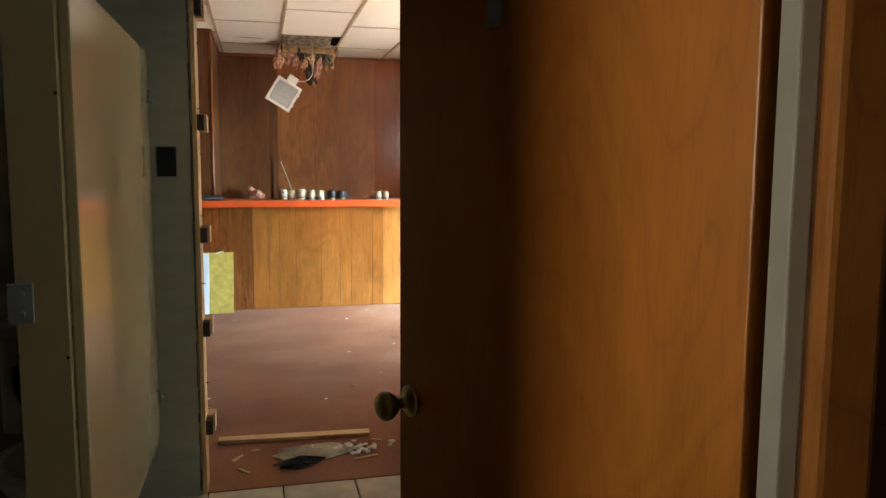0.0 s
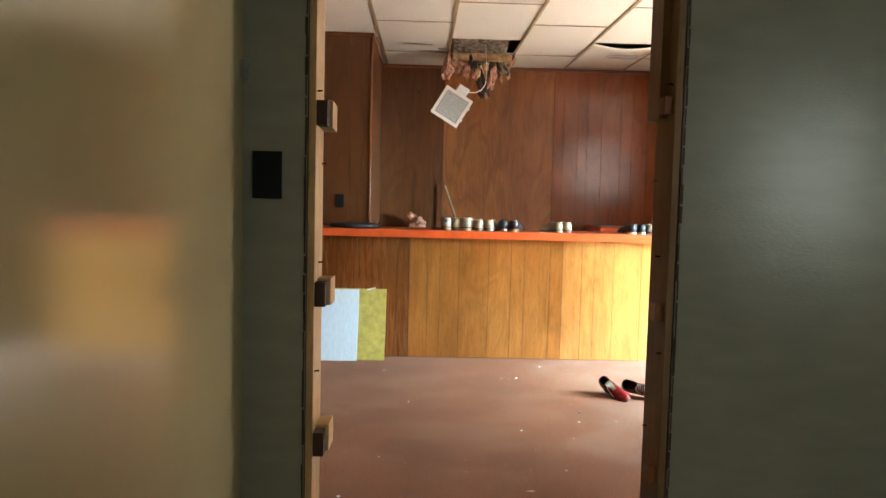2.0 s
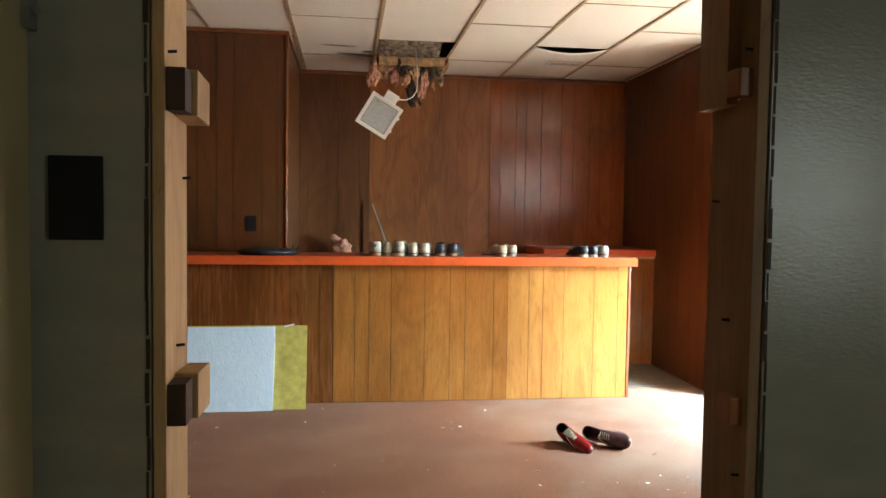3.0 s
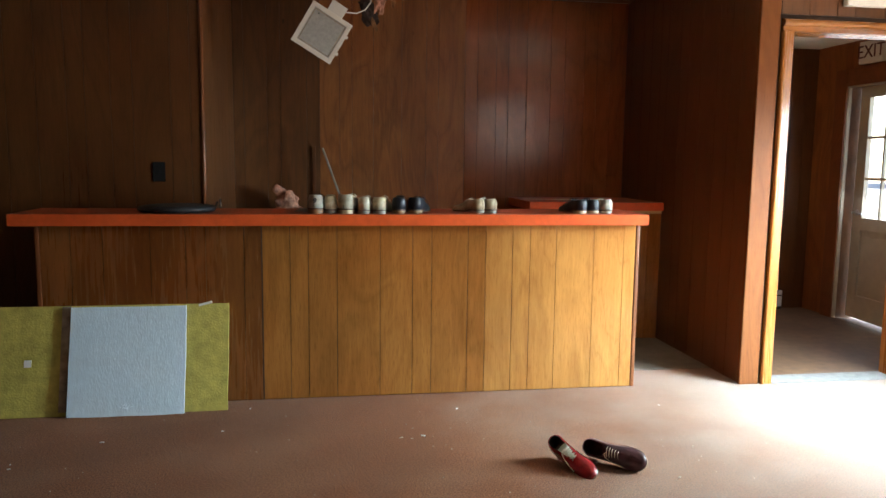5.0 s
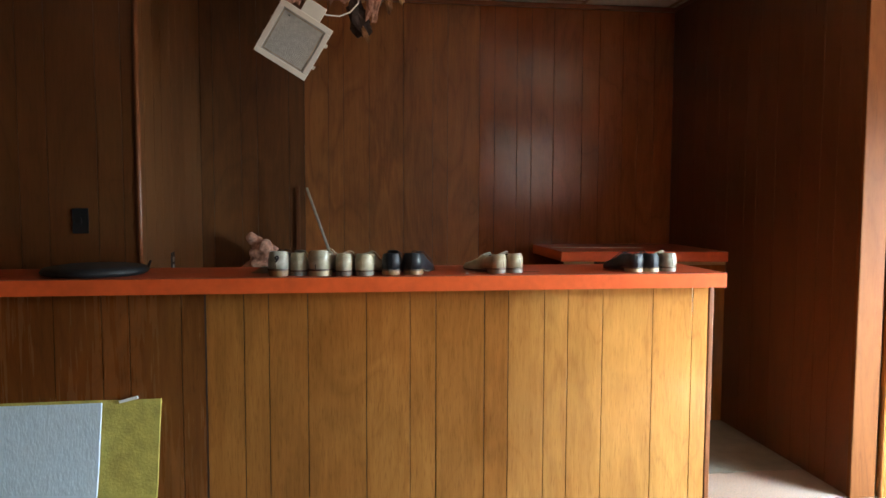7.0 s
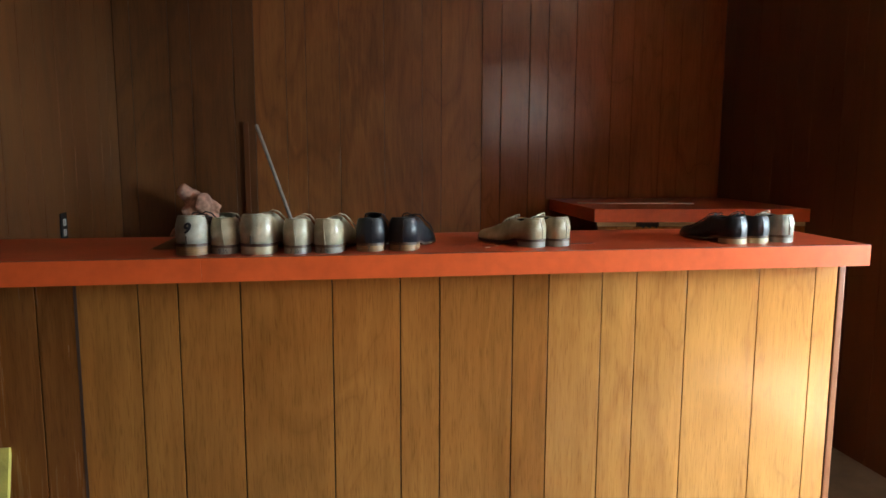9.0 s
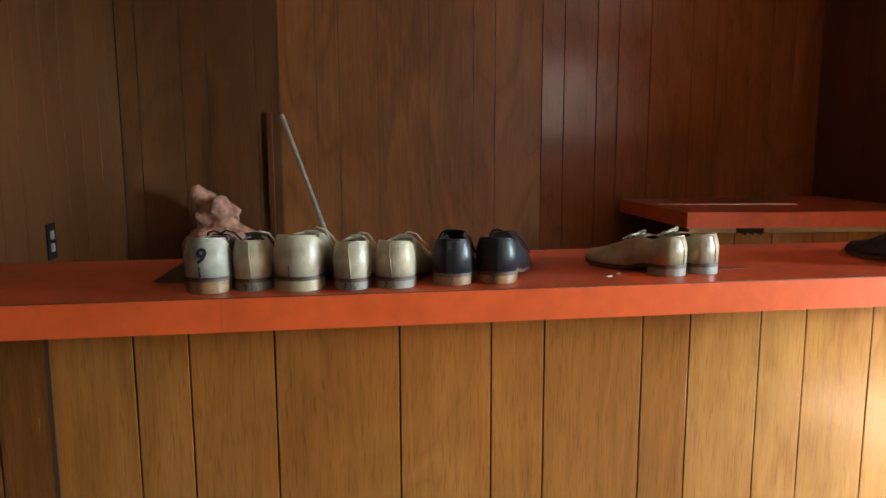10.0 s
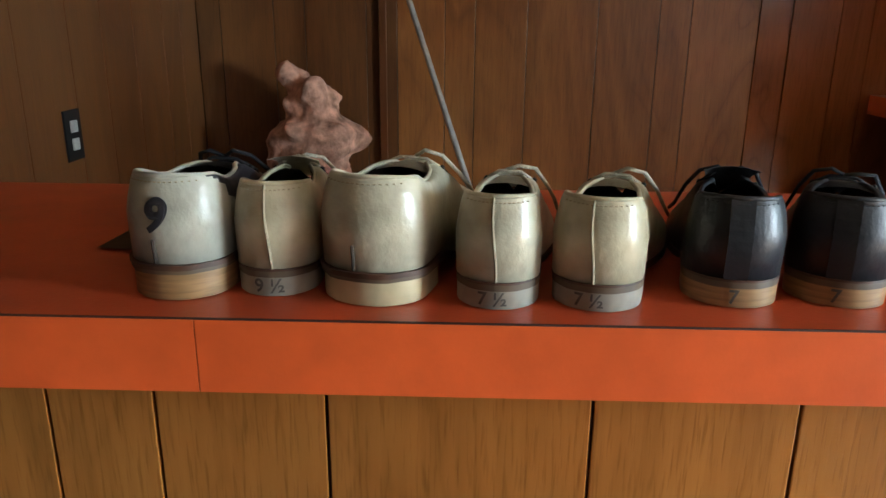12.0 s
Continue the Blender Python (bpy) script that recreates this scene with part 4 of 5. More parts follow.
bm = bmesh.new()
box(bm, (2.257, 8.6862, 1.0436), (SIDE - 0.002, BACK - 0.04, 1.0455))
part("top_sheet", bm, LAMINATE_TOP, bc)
bm = bmesh.new()
box(bm, (2.28, 8.722, 0.0), (SIDE - 0.002, 8.735, 0.984))
part("backing", bm, GROOVE, bc)
planks(bc, "x", [2.28, 2.37, 2.455, 2.60, 2.76, 2.9, 3.02, 3.16, SIDE - 0.002], 0.004, 0.962, 8.713, -1, WOOD_COUNTER)
# near-black bits stand in for the shade inside the chipped notch
bm = bmesh.new()
for k in range(9):
    box(bm, (2.47 + k * 0.01, 8.710, 0.9635 - 0.004 * (k % 3)), (2.479 + k * 0.01, 8.714, 0.972))
part("chipped_notch", bm, VOID_SHADE, bc)
bm = bmesh.new()
box(bm, (2.28, 8.7135, 0.963), (2.46, 8.721, 0.9845))
box(bm, (2.57, 8.7135, 0.963), (SIDE - 0.002, 8.721, 0.9845))
part("top_rail", bm, PINE_X, bc)
for o in bc.children:
    for v in o.data.vertices:
        if v.co.y < 9.0:
            v.co.y -= (v.co.x - 2.257) * 0.11
strip = bmesh.new()
v = box(strip, (-0.29, -0.018, 0), (0.29, 0.018, 0.004))
turned(strip, v, pose(2.58, 8.98, 1.046, 0, 0, -8))
tagged(part("flat_strip", strip, PAPER), "pale flat strip lying on the back counter", "strip")

# leaning ceiling panels


def leaning(name, x0, x1, foot, top, h, thick, mat, label, category, group=""):
    slope = math.atan2(top - foot, h)
    ob = thing(name, label, category, Matrix.Translation((x0, foot, 0.004)) @ pose(0, 0, 0, -math.degrees(slope), 0, 0), group)
    length = math.hypot(top - foot, h)
    bm = bmesh.new()
    box(bm, (0, 0, 0), (x1 - x0, thick, length))
    bmesh.ops.subdivide_edges(bm, edges=[e for e in bm.edges], cuts=6, use_grid_fill=True)
    for v in bm.verts:
        v.co += Vector((noise.noise(v.co * 5 + Vector((x0, 2, 1))), 0.6 * noise.noise(v.co * 3), noise.noise(v.co * 6 + Vector((9, x0, 4))))) * 0.0035
    part("board", bm, mat, ob, smooth=False)
    return ob


yb = leaning("yellow_panel", -0.955, 0.232, 7.305, 7.452, 0.552, 0.018, YELLOW, "stained yellow fibre ceiling panel leaning on the counter", "panel")
wb = leaning("white_panel", -0.566, 0.014, 7.275, 7.427, 0.548, 0.016, FOAM, "white textured ceiling panel leaning on the yellow one", "panel")
bm = bmesh.new()
box(bm, (0.165, -0.0035, 0.255), (0.20, -0.0008, 0.292))
part("label_sticker", bm, PAPER, yb, "small white sticker")
bm = bmesh.new()
box(bm, (0.34, -0.0034, 0.02), (0.39, -0.001, 0.566))
part("dark_stain", bm, STAIN, yb, "brown band beside the white panel")
bm = bmesh.new()
v = box(bm, (1.03, -0.01, 0.563), (1.10, 0.012, 0.574))
turned(bm, v, Matrix.Translation((1.065, 0, 0.568)) @ pose(0, 0, 0, 0, -14, 0) @ Matrix.Translation((-1.065, 0, -0.566)))
part("torn_flap", bm, PAPER, yb)
for k in range(7):
    bm = bmesh.new()
    a = radians(-65 + k * 21)
    cyl(bm, (0.29, -0.0005, 0.03), (0.29 + 0.035 * math.sin(a), -0.0005, 0.03 + 0.04 * math.cos(a)), 0.0022, 6, 0.0008)
    part("crease", bm, FOAM, wb)

# black round cushion
disc = thing("round_cushion", "black round vinyl stool cushion on the countertop", "cushion", pose(-0.054, 7.62, KZ + 0.0005, 0, 0, 15))
bm = bmesh.new()
lathe(bm, [(0.19, 0.0), (0.203, 0.006), (0.206, 0.018), (0.198, 0.029), (0.15, 0.036), (0.08, 0.039), (0.01, 0.04)], 48)
part("cover", bm, RUBBER, disc, smooth=True)
bm = bmesh.new()
tube(bm, [(0.206 * math.cos(a), 0.206 * math.sin(a), 0.014) for a in [k * math.pi / 24 for k in range(49)]], 0.0035, 6)
part("piping", bm, RUBBER, disc, smooth=True)
bm = bmesh.new()
cyl(bm, (0.2, -0.02, 0.02), (0.212, -0.02, 0.052), 0.005, 8)
part("bolt", bm, BLACK, disc)

# ---- shoes ----
LEATHER = {}
for key, col, lo, ro in (("cream", (0.66, 0.61, 0.43), (0.42, 0.37, 0.25), 0.3), ("bone", (0.64, 0.61, 0.46), (0.40, 0.37, 0.27), 0.28), ("tan", (0.50, 0.43, 0.29), (0.36, 0.29, 0.17), 0.36),
                         ("navy", (0.020, 0.023, 0.030), (0.010, 0.012, 0.016), 0.46), ("grey", (0.54, 0.54, 0.45), (0.33, 0.33, 0.27), 0.36), ("red", (0.30, 0.012, 0.014), (0.16, 0.008, 0.01), 0.25), ("maroon", (0.085, 0.025, 0.03), (0.04, 0.014, 0.016), 0.4)):
    LEATHER[key] = material("leather_" + key, col, ro, vary=0.12, scale=20, bump=0.16, bump_scale=70, second=lo, blotch=0.7, blotch_scale=13, coat=0.1)
LINING = material("shoe_lining", (0.05, 0.035, 0.025), 0.9, vary=0.3, scale=40)
HEELWOOD = material("stacked_leather_heel", (0.34, 0.19, 0.08), 0.45, vary=0.2, scale=20, stretch=(1, 1, 12), blotch=0.35, blotch_scale=18)
HEELGREY = material("grey_heel", (0.33, 0.29, 0.23), 0.45, vary=0.2, scale=24, blotch=0.4, blotch_scale=18)
HEELCREAM = material("cream_heel", (0.58, 0.47, 0.28), 0.42, vary=0.15, scale=24, blotch=0.35, blotch_scale=18)
WELT = material("brown_welt", (0.075, 0.030, 0.016), 0.5, vary=0.25, scale=40)
SOLE = material("leather_sole", (0.13, 0.085, 0.05), 0.6, vary=0.25, scale=20)
FADED = material("faded_ink", (0.10, 0.085, 0.07), 0.6, vary=0.3, scale=60)
INK = material("black_ink", (0.015, 0.015, 0.02), 0.6)
LACE = {"pale": material("pale_lace", (0.55, 0.5, 0.38), 0.9, vary=0.15, scale=90, bump=0.4, bump_scale=300), "black": material("black_lace", (0.015, 0.015, 0.018), 0.9)}
STITCH = material("stitching", (0.36, 0.31, 0.21), 0.8)


def lerp(s, pts):
    for (a, u), (b, v) in zip(pts, pts[1:]):
        if s <= b:
            k = (s - a) / (b - a) if b > a else 0
            k = k * k * (3 - 2 * k)
            return u + (v - u) * k
    return pts[-1][1]


def shoe(m, label, group, upper, heel_mat, length=0.27, heel_w=0.08, height=0.105, heel_h=0.026, front=None, split=0.3, lace="pale", seam="split",
         number="", number_size=0.03, heel_text="", floppy=0.0, sole_mat=None, tall_tongue=0.0, welt=False, tongue=None):
    """A low lace-up bowling shoe, heel at the origin, toe along +y."""
    ob = thing("bowling_shoe", label, "shoe", m, group)
    H = height - heel_h - 0.004
    hw, bw = heel_w / 2, heel_w * 0.6
    rise = [(0, heel_h + 0.004), (0.25, heel_h + 0.003), (0.5, 0.010), (0.85, 0.009), (1, 0.016)]

    def width(s):
        if s < 0.13:
            return hw * math.sqrt(max(0, 1 - (1 - s / 0.13) ** 2))
        if s > 0.74:
            return bw * math.sqrt(max(0, 1 - ((s - 0.74) / 0.26) ** 2.2))
        return lerp(s, [(0.13, hw), (0.38, hw * 0.93), (0.66, bw), (0.74, bw)])

    def tall(s):
        return lerp(s, [(0, H), (0.1, H * 0.97), (0.25, H * 0.84), (0.42, H * 1.06), (0.5, H * 1.0), (0.62, H * 0.78), (0.8, H * 0.55), (0.95, H * 0.34), (1, H * 0.05)])

    def gap(s):
        return width(s) * lerp(s, [(0, 0.88), (0.1, 0.88), (0.3, 0.74), (0.42, 0.38), (0.5, 0.2), (0.62, 0.0), (1, 0.0)])

    def point(s, th, side):
        w, h, g = width(s), tall(s), gap(s)
        n = lerp(s, [(0, 6.0), (0.3, 4.2), (0.6, 2.5), (1, 2.0)])
        cx, sz = max(0, math.cos(th)) ** (2 / n), max(0, math.sin(th)) ** (2 / n)
        zf = sz
        x = (g + (w - g) * cx) * (1 + (0.075 * math.sin(math.pi * min(1, zf * 1.05) ** 0.8) - 0.13 * zf * zf + (0.02 if welt else 0.05)) * max(0, 1 - 2 * s))
        bulge = 0.006 * math.sin(math.pi * min(1, zf * 0.9)) - 0.008 * zf
        y = s * length - (bulge * max(0, 1 - s / 0.18) if s < 0.18 else 0)
        z = lerp(s, rise) + h * sz
        x += floppy * side * 0.004 * math.sin(9 * s)
        return Vector((side * x, y, z))

    S = [0, 0.006, 0.018, 0.035, 0.055, 0.08, 0.105, 0.13, 0.17, 0.21, 0.25, 0.29, 0.33, 0.37, 0.41, 0.45, 0.49, 0.53, 0.57, 0.61, 0.65, 0.7, 0.75, 0.8, 0.85, 0.9, 0.94, 0.97, 0.988, 0.998]
    T = [k * math.pi / 2 / 9 for k in range(10)]
    bm = bmesh.new()
    grid = {}
    for side in (-1, 1):
        for i, s in enumerate(S):
            for k, th in enumerate(T):
                grid[side, i, k] = bm.verts.new(point(s, th, side))
    for side in (-1, 1):
        for i in range(len(S) - 1):
            for k in range(len(T) - 1):
                f = bm.faces.new((grid[side, i, k], grid[side, i + 1, k], grid[side, i + 1, k + 1], grid[side, i, k + 1]))
                f.smooth = True
                zf = k / len(T)
                if front and S[i] > split - 0.22 * zf * zf + 0.05:
                    f.material_index = 2
    bmesh.ops.remove_doubles(bm, verts=bm.verts, dist=0.0004)
    bmesh.ops.recalc_face_normals(bm, faces=bm.faces)
    before = set(bm.faces)
    bmesh.ops.solidify(bm, geom=list(bm.faces), thickness=0.0028)
    for f in bm.faces:
        if f not in before:
            f.material_index = 1
            f.smooth = True
    body_part = part("upper", bm, [upper, LINING, front or upper], ob)
    # binding round the opening
    bm = bmesh.new()
    rim = [point(s, math.pi / 2, -1) for s in S[15::-1]] + [point(s, math.pi / 2, 1) for s in S[1:16]]
    tube(bm, rim, 0.0021, 6)
    part("topline", bm, upper, ob, smooth=True)
    # sole, welt and heel
    SS = [s for s in S]

    def plate(name, z_lo, z_hi, s0, s1, grow, mat, lab=""):
        bm = bmesh.new()
        prev = None
        first = None
        for s in [q for q in SS if s0 <= q <= s1]:
            w = width(s) + grow * min(1, width(s) / 0.012)
            y = s * length - (grow if s < 0.02 else 0) + (grow if s > 0.98 else 0)
            lo, hi = z_lo(s), z_hi(s)
            ring = [bm.verts.new(p) for p in ((-w, y, hi), (w, y, hi), (w * 1.0, y, lo), (-w * 1.0, y, lo))]
            if prev:
                for k in range(4):
                    bm.faces.new((prev[k], prev[(k + 1) % 4], ring[(k + 1) % 4], ring[k]))
            else:
                bm.faces.new(ring)
            prev = ring
        bm.faces.new(prev[::-1])
        bmesh.ops.remove_doubles(bm, verts=bm.verts, dist=0.0002)
        bm.normal_update()
        for f in bm.faces:
            f.smooth = abs(f.normal.z) < 0.5
        for e in bm.edges:
            e.smooth = e.calc_face_angle(0) < 0.7
        return part(name, bm, mat, ob, lab)

    base = lambda s: lerp(s, rise)
    if welt:
        plate("sole", lambda s: max(0.0005, base(s) - 0.0065), lambda s: base(s) - 0.003, 0, 1, 0.003, sole_mat or SOLE)
        plate("welt", lambda s: base(s) - 0.003, lambda s: base(s) + 0.0012, 0, 1, 0.0042, WELT)
    else:
        plate("sole", lambda s: max(0.0005, base(s) - 0.0065), lambda s: base(s) - 0.0012, 0, 1, 0.0012, sole_mat or SOLE)
        plate("welt", lambda s: base(s) - 0.0012, lambda s: base(s) + 0.0006, 0, 1, 0.0018, WELT)
    heel_part = plate("heel", lambda s: 0.0003, lambda s: base(s) - 0.0066, 0, 0.27, 0.0006, heel_mat)
    # heel seam or back strip
    zs = [base(0) + H * k / 8 for k in range(9)]

    def back(z, x=0.0):
        zf = min(1, max(0, (z - base(0)) / H))
        bulge = 0.006 * math.sin(math.pi * min(1, zf * 0.9)) - 0.008 * zf
        wide = hw * (1 + 0.075 * math.sin(math.pi * min(1, zf * 1.05) ** 0.8) - 0.13 * zf * zf + (0.02 if welt else 0.05))
        q = min(0.98, abs(x) / wide)
        return 0.13 * (1 - math.sqrt(1 - q * q)) * length - bulge
    if seam == "split":
        bm = bmesh.new()
        tube(bm, [(0.002 * math.sin(z * 60), back(z) + 0.0002, z) for z in zs], 0.0013, 6)
        part("back_seam", bm, STITCH, ob)
    elif seam == "short":
        bm = bmesh.new()
        tube(bm, [(-0.003, back(z), z) for z in (base(0) + 0.002, base(0) + H * 0.15, base(0) + H * 0.3)], 0.0015, 6)
        part("back_seam", bm, LINING, ob)
    else:
        bm = bmesh.new()
        for k in range(8):
            za, zb = zs[k], zs[k + 1]
            q = [bm.verts.new((x, back(z, x) - 0.0012, z)) for x, z in ((-0.009, za), (0.009, za), (0.009, zb), (-0.009, zb))]
            bm.faces.new(q)
        bmesh.ops.remove_doubles(bm, verts=bm.verts, dist=0.0001)
        bmesh.ops.solidify(bm, geom=list(bm.faces), thickness=0.001)
        part("back_strip", bm, upper, ob)
    # stitches below the topline at the heel
    bm = bmesh.new()
    for k in range(-7, 8):
        x = k * hw * 0.1
        z = base(0) + H * 0.93
        y = back(z, x)
        tube(bm, [(x - hw * 0.03, y - 0.0003, z), (x + hw * 0.03, y - 0.0003, z)], 0.0005, 4)
    part("stitching", bm, upper if seam == "strip" else STITCH, body_part)
    if number:
        bm = text_mesh(number, number_size, 0.0004, 0.0)
        stroke = list(bm.verts) + list(bm.edges) + list(bm.faces)
        for dx, dz, dy in ((0.0016, 0, 0.0002), (-0.0016, 0, 0.0004), (0, 0.0014, 0.0006), (0, -0.0014, 0.0008)):
            extra = bmesh.ops.duplicate(bm, geom=stroke)["geom"]
            bmesh.ops.translate(bm, verts=[g for g in extra if isinstance(g, bmesh.types.BMVert)], vec=(dx, dz, dy))
        for v in bm.verts:
            x, z = v.co.x + 0.02 * hw + 0.15 * v.co.y, v.co.y + base(0) + H * 0.56
            y = back(z, x)
            for f in body_part.data.polygons:
                c = [body_part.data.vertices[k].co for k in f.vertices]
                if f.center.y < 0.05 and len(c) >= 3 and min(p.x for p in c) <= x <= max(p.x for p in c) and min(p.z for p in c) <= z <= max(p.z for p in c):
                    n = f.normal
                    if abs(n.y) > 0.2:
                        y = min(y, f.center.y - ((x - f.center.x) * n.x + (z - f.center.z) * n.z) / n.y)
            v.co = Vector((x, y - 0.0007 - max(0, v.co.z), z))
        part("size_number", bm, INK, body_part, "black size number " + number)
    if heel_text:
        bm = text_mesh(heel_text, heel_h * 0.85, 0.0003, 0.0003)
        for v in bm.verts:
            x, z = v.co.x, v.co.y + heel_h * 0.48
            q = min(0.98, abs(x) / hw)
            v.co = Vector((x, 0.13 * (1 - math.sqrt(1 - q * q)) * length - 0.0018 - max(0, v.co.z), z))
        part("size_mark", bm, FADED, heel_part, "inked size " + heel_text)
    # tongue and laces
    bm = bmesh.new()
    prev = None
    for k in range(7):
        s = 0.60 - k * 0.045
        z = base(s) + tall(s) * 0.98 + 0.003 + tall_tongue * (k / 6) ** 2
        w = 0.012 + 0.012 * k / 6
        row = [bm.verts.new((x * w, s * length, z - 0.004 * x * x)) for x in (-1, -0.5, 0, 0.5, 1)]
        if prev:
            for a in range(4):
                bm.faces.new((prev[a], prev[a + 1], row[a + 1], row[a]))
        prev = row
    bmesh.ops.solidify(bm, geom=list(bm.faces), thickness=0.002)
    part("tongue", bm, tongue or front or upper, ob, smooth=True)
    bm = bmesh.new()
    for s in (0.43, 0.47, 0.51, 0.55, 0.59):
        a = point(s, math.pi / 2 * 0.86, -1)
        b = point(s + 0.015, math.pi / 2 * 0.86, 1)
        mid = (a + b) / 2 + Vector((0, 0, 0.007 + tall_tongue * 0.3 * max(0, 1 - (s - 0.43) / 0.1)))
        tube(bm, [a, (a + mid) / 2 + Vector((0, 0, 0.003)), mid, (b + mid) / 2 + Vector((0, 0, 0.003)), b], 0.0017, 6)
    for side in (1,) if lace == "pale" else (-1, 1):
        a = point(0.43, math.pi / 2 * 0.95, side)
        r = random.uniform(0.8, 1.2)
        tube(bm, [a + Vector((-side * 0.02, 0.004, 0.006)), a + Vector((-side * 0.008, -0.004, 0.012 * r)), a + Vector((side * 0.006, 0.004, 0.008)), a + Vector((side * 0.016, 0.022, -0.010)), a + Vector((side * 0.022, 0.05, -0.03 * r)), a + Vector((side * 0.025, 0.075, -0.045))], 0.0019, 6)
    part("lace", bm, LACE[lace], ob, smooth=True)
    for s in (0.43, 0.49, 0.55):
        for side in (-1, 1):
            bm = bmesh.new()
            bmesh.ops.create_icosphere(bm, subdivisions=1, radius=0.0028)
            turned(bm, bm.verts, Matrix.Translation(point(s, math.pi / 2 * 0.8, side)))
            part("eyelet", bm, BLACK, body_part)
    return ob


ROW = "rental shoes on the counter"
G = KZ + 0.0006
shoe(pose(0.696, 7.426, G, 0, 0, -9), "cream and navy bowling shoe with black 9 on its heel", ROW, LEATHER["grey"], HEELWOOD, 0.28, 0.080, 0.101, 0.025, LEATHER["navy"], 0.13, "black", "short", "9", 0.037, welt=True)
shoe(pose(0.780, 7.438, G, 0, 0, -1), "cream leather bowling shoe marked 9 1/2 on its heel", ROW, LEATHER["cream"], HEELGREY, 0.27, 0.067, 0.093, 0.019, heel_text="9 \u00bd", tall_tongue=0.014)
shoe(pose(0.854, 7.422, G, 0, 0, -17), "larger scuffed cream leather bowling shoe with brown welt", ROW, LEATHER["bone"], HEELCREAM, 0.285, 0.087, 0.103, 0.023, seam="short", welt=True)
shoe(pose(0.9605, 7.418, G, 0, 0, -9), "cream leather bowling shoe marked 7 1/2 on its grey heel", ROW, LEATHER["bone"], HEELGREY, 0.26, 0.066, 0.090, 0.018, heel_text="7 \u00bd")
shoe(pose(1.036, 7.419, G, 0, 0, -19), "cream leather bowling shoe with pale laces marked 7 1/2", ROW, LEATHER["cream"], HEELGREY, 0.26, 0.071, 0.089, 0.018, heel_text="7 \u00bd")
shoe(pose(1.152, 7.432, G, 0, 0, -12), "navy leather bowling shoe with tan heel marked 7", ROW, LEATHER["navy"], HEELWOOD, 0.255, 0.074, 0.088, 0.019, lace="black", seam="strip", heel_text="7", tall_tongue=0.017)
shoe(pose(1.235, 7.438, G, 0, 0, -23), "navy leather bowling shoe with tan heel and pale toe edge", ROW, LEATHER["navy"], HEELWOOD, 0.255, 0.076, 0.088, 0.019, lace="black", seam="strip", heel_text="7")
shoe(pose(1.632, 7.458, G, 0, 0, 30), "tan leather bowling shoe turned sideways", ROW, LEATHER["tan"], HEELGREY, 0.245, 0.070, 0.080, 0.018)
shoe(pose(1.704, 7.466, G, 0, 0, 27), "tan leather bowling shoe tucked behind its mate", ROW, LEATHER["tan"], HEELGREY, 0.245, 0.070, 0.082, 0.018)
shoe(pose(2.228, 7.442, G, 0, 0, 14), "navy bowling shoe with worn tan heel near the counter end", ROW, LEATHER["navy"], HEELCREAM, 0.245, 0.070, 0.079, 0.018, lace="black", seam="strip")
shoe(pose(2.303, 7.450, G, 0, 0, 12), "navy bowling shoe beside its pair near the counter end", ROW, LEATHER["navy"], HEELCREAM, 0.245, 0.068, 0.079, 0.018, lace="black", seam="strip")
shoe(pose(2.386, 7.460, G, 0, 0, 8), "single grey-cream bowling shoe near the counter end", ROW, LEATHER["grey"], HEELGREY, 0.245, 0.068, 0.081, 0.017)
FL = "shoes dropped on the carpet"
shoe(pose(1.805, 6.49, 0.034, -10, 40, -168), "red and white bowling shoe fallen on its side on the carpet", FL, LEATHER["red"], HEELGREY, 0.27, 0.074, 0.095, 0.021, None, 0.3, "pale", tongue=LEATHER["bone"], tall_tongue=0.01)
shoe(pose(1.955, 6.48, 0.040, 0, 66, -140), "dark maroon bowling shoe lying on its side on the carpet", FL, LEATHER["maroon"], HEELCREAM, 0.28, 0.08, 0.095, 0.02, sole_mat=HEELCREAM)

# slumped pink insulation behind the counter, and a dark scrap behind the first shoe
# tufts of the slumped roll: x, z, radius
TUFTS = [(0.385, 1.106, 0.033), (0.419, 1.072, 0.042), (0.471, 1.047, 0.046), (0.505, 1.025, 0.039), (0.428, 0.994, 0.055), (0.492, 0.965, 0.052), (0.433, 0.924, 0.058), (0.367, 0.86, 0.055), (0.449, 0.87, 0.068), (0.391, 0.805, 0.065)]
tuft = bmesh.new()
for k, (x, z, r) in enumerate(TUFTS):
    rough_lump(tuft, (x, 9.2 + 0.03 * math.sin(k * 2.3), z), (r * 1.05, r * 0.9, r * 1.1), k + 3.1, 4, 0.3, 4)
for k in range(9):
    z = 0.10 + k * 0.1
    rough_lump(tuft, (0.455 + 0.02 * math.sin(k * 1.7), 9.2, z), (0.12 + 0.02 * math.sin(k), 0.11, 0.10), k + 20, 3, 0.35, 5)
lumps = new("lumps", mesh_of("lumps", tuft, INSUL))
fuse = lumps.modifiers.new("fuse", "REMESH")
fuse.mode, fuse.voxel_size = "VOXEL", 0.009
fused = bpy.data.meshes.new_from_object(lumps.evaluated_get(bpy.context.evaluated_depsgraph_get()))
tuft = bmesh.new()
tuft.from_mesh(fused)
bpy.data.objects.remove(lumps)
bpy.data.meshes.remove(fused)
tagged(part("insulation_roll", tuft, INSUL, smooth=True), "slumped pink fibreglass insulation behind the counter", "insulation")
wedge = bmesh.new()
v = [wedge.verts.new(p) for p in ((0.577, 7.56, KZ + 0.002), (0.70, 7.535, KZ + 0.003), (0.70, 7.82, KZ + 0.004), (0.60, 7.83, KZ + 0.006))]
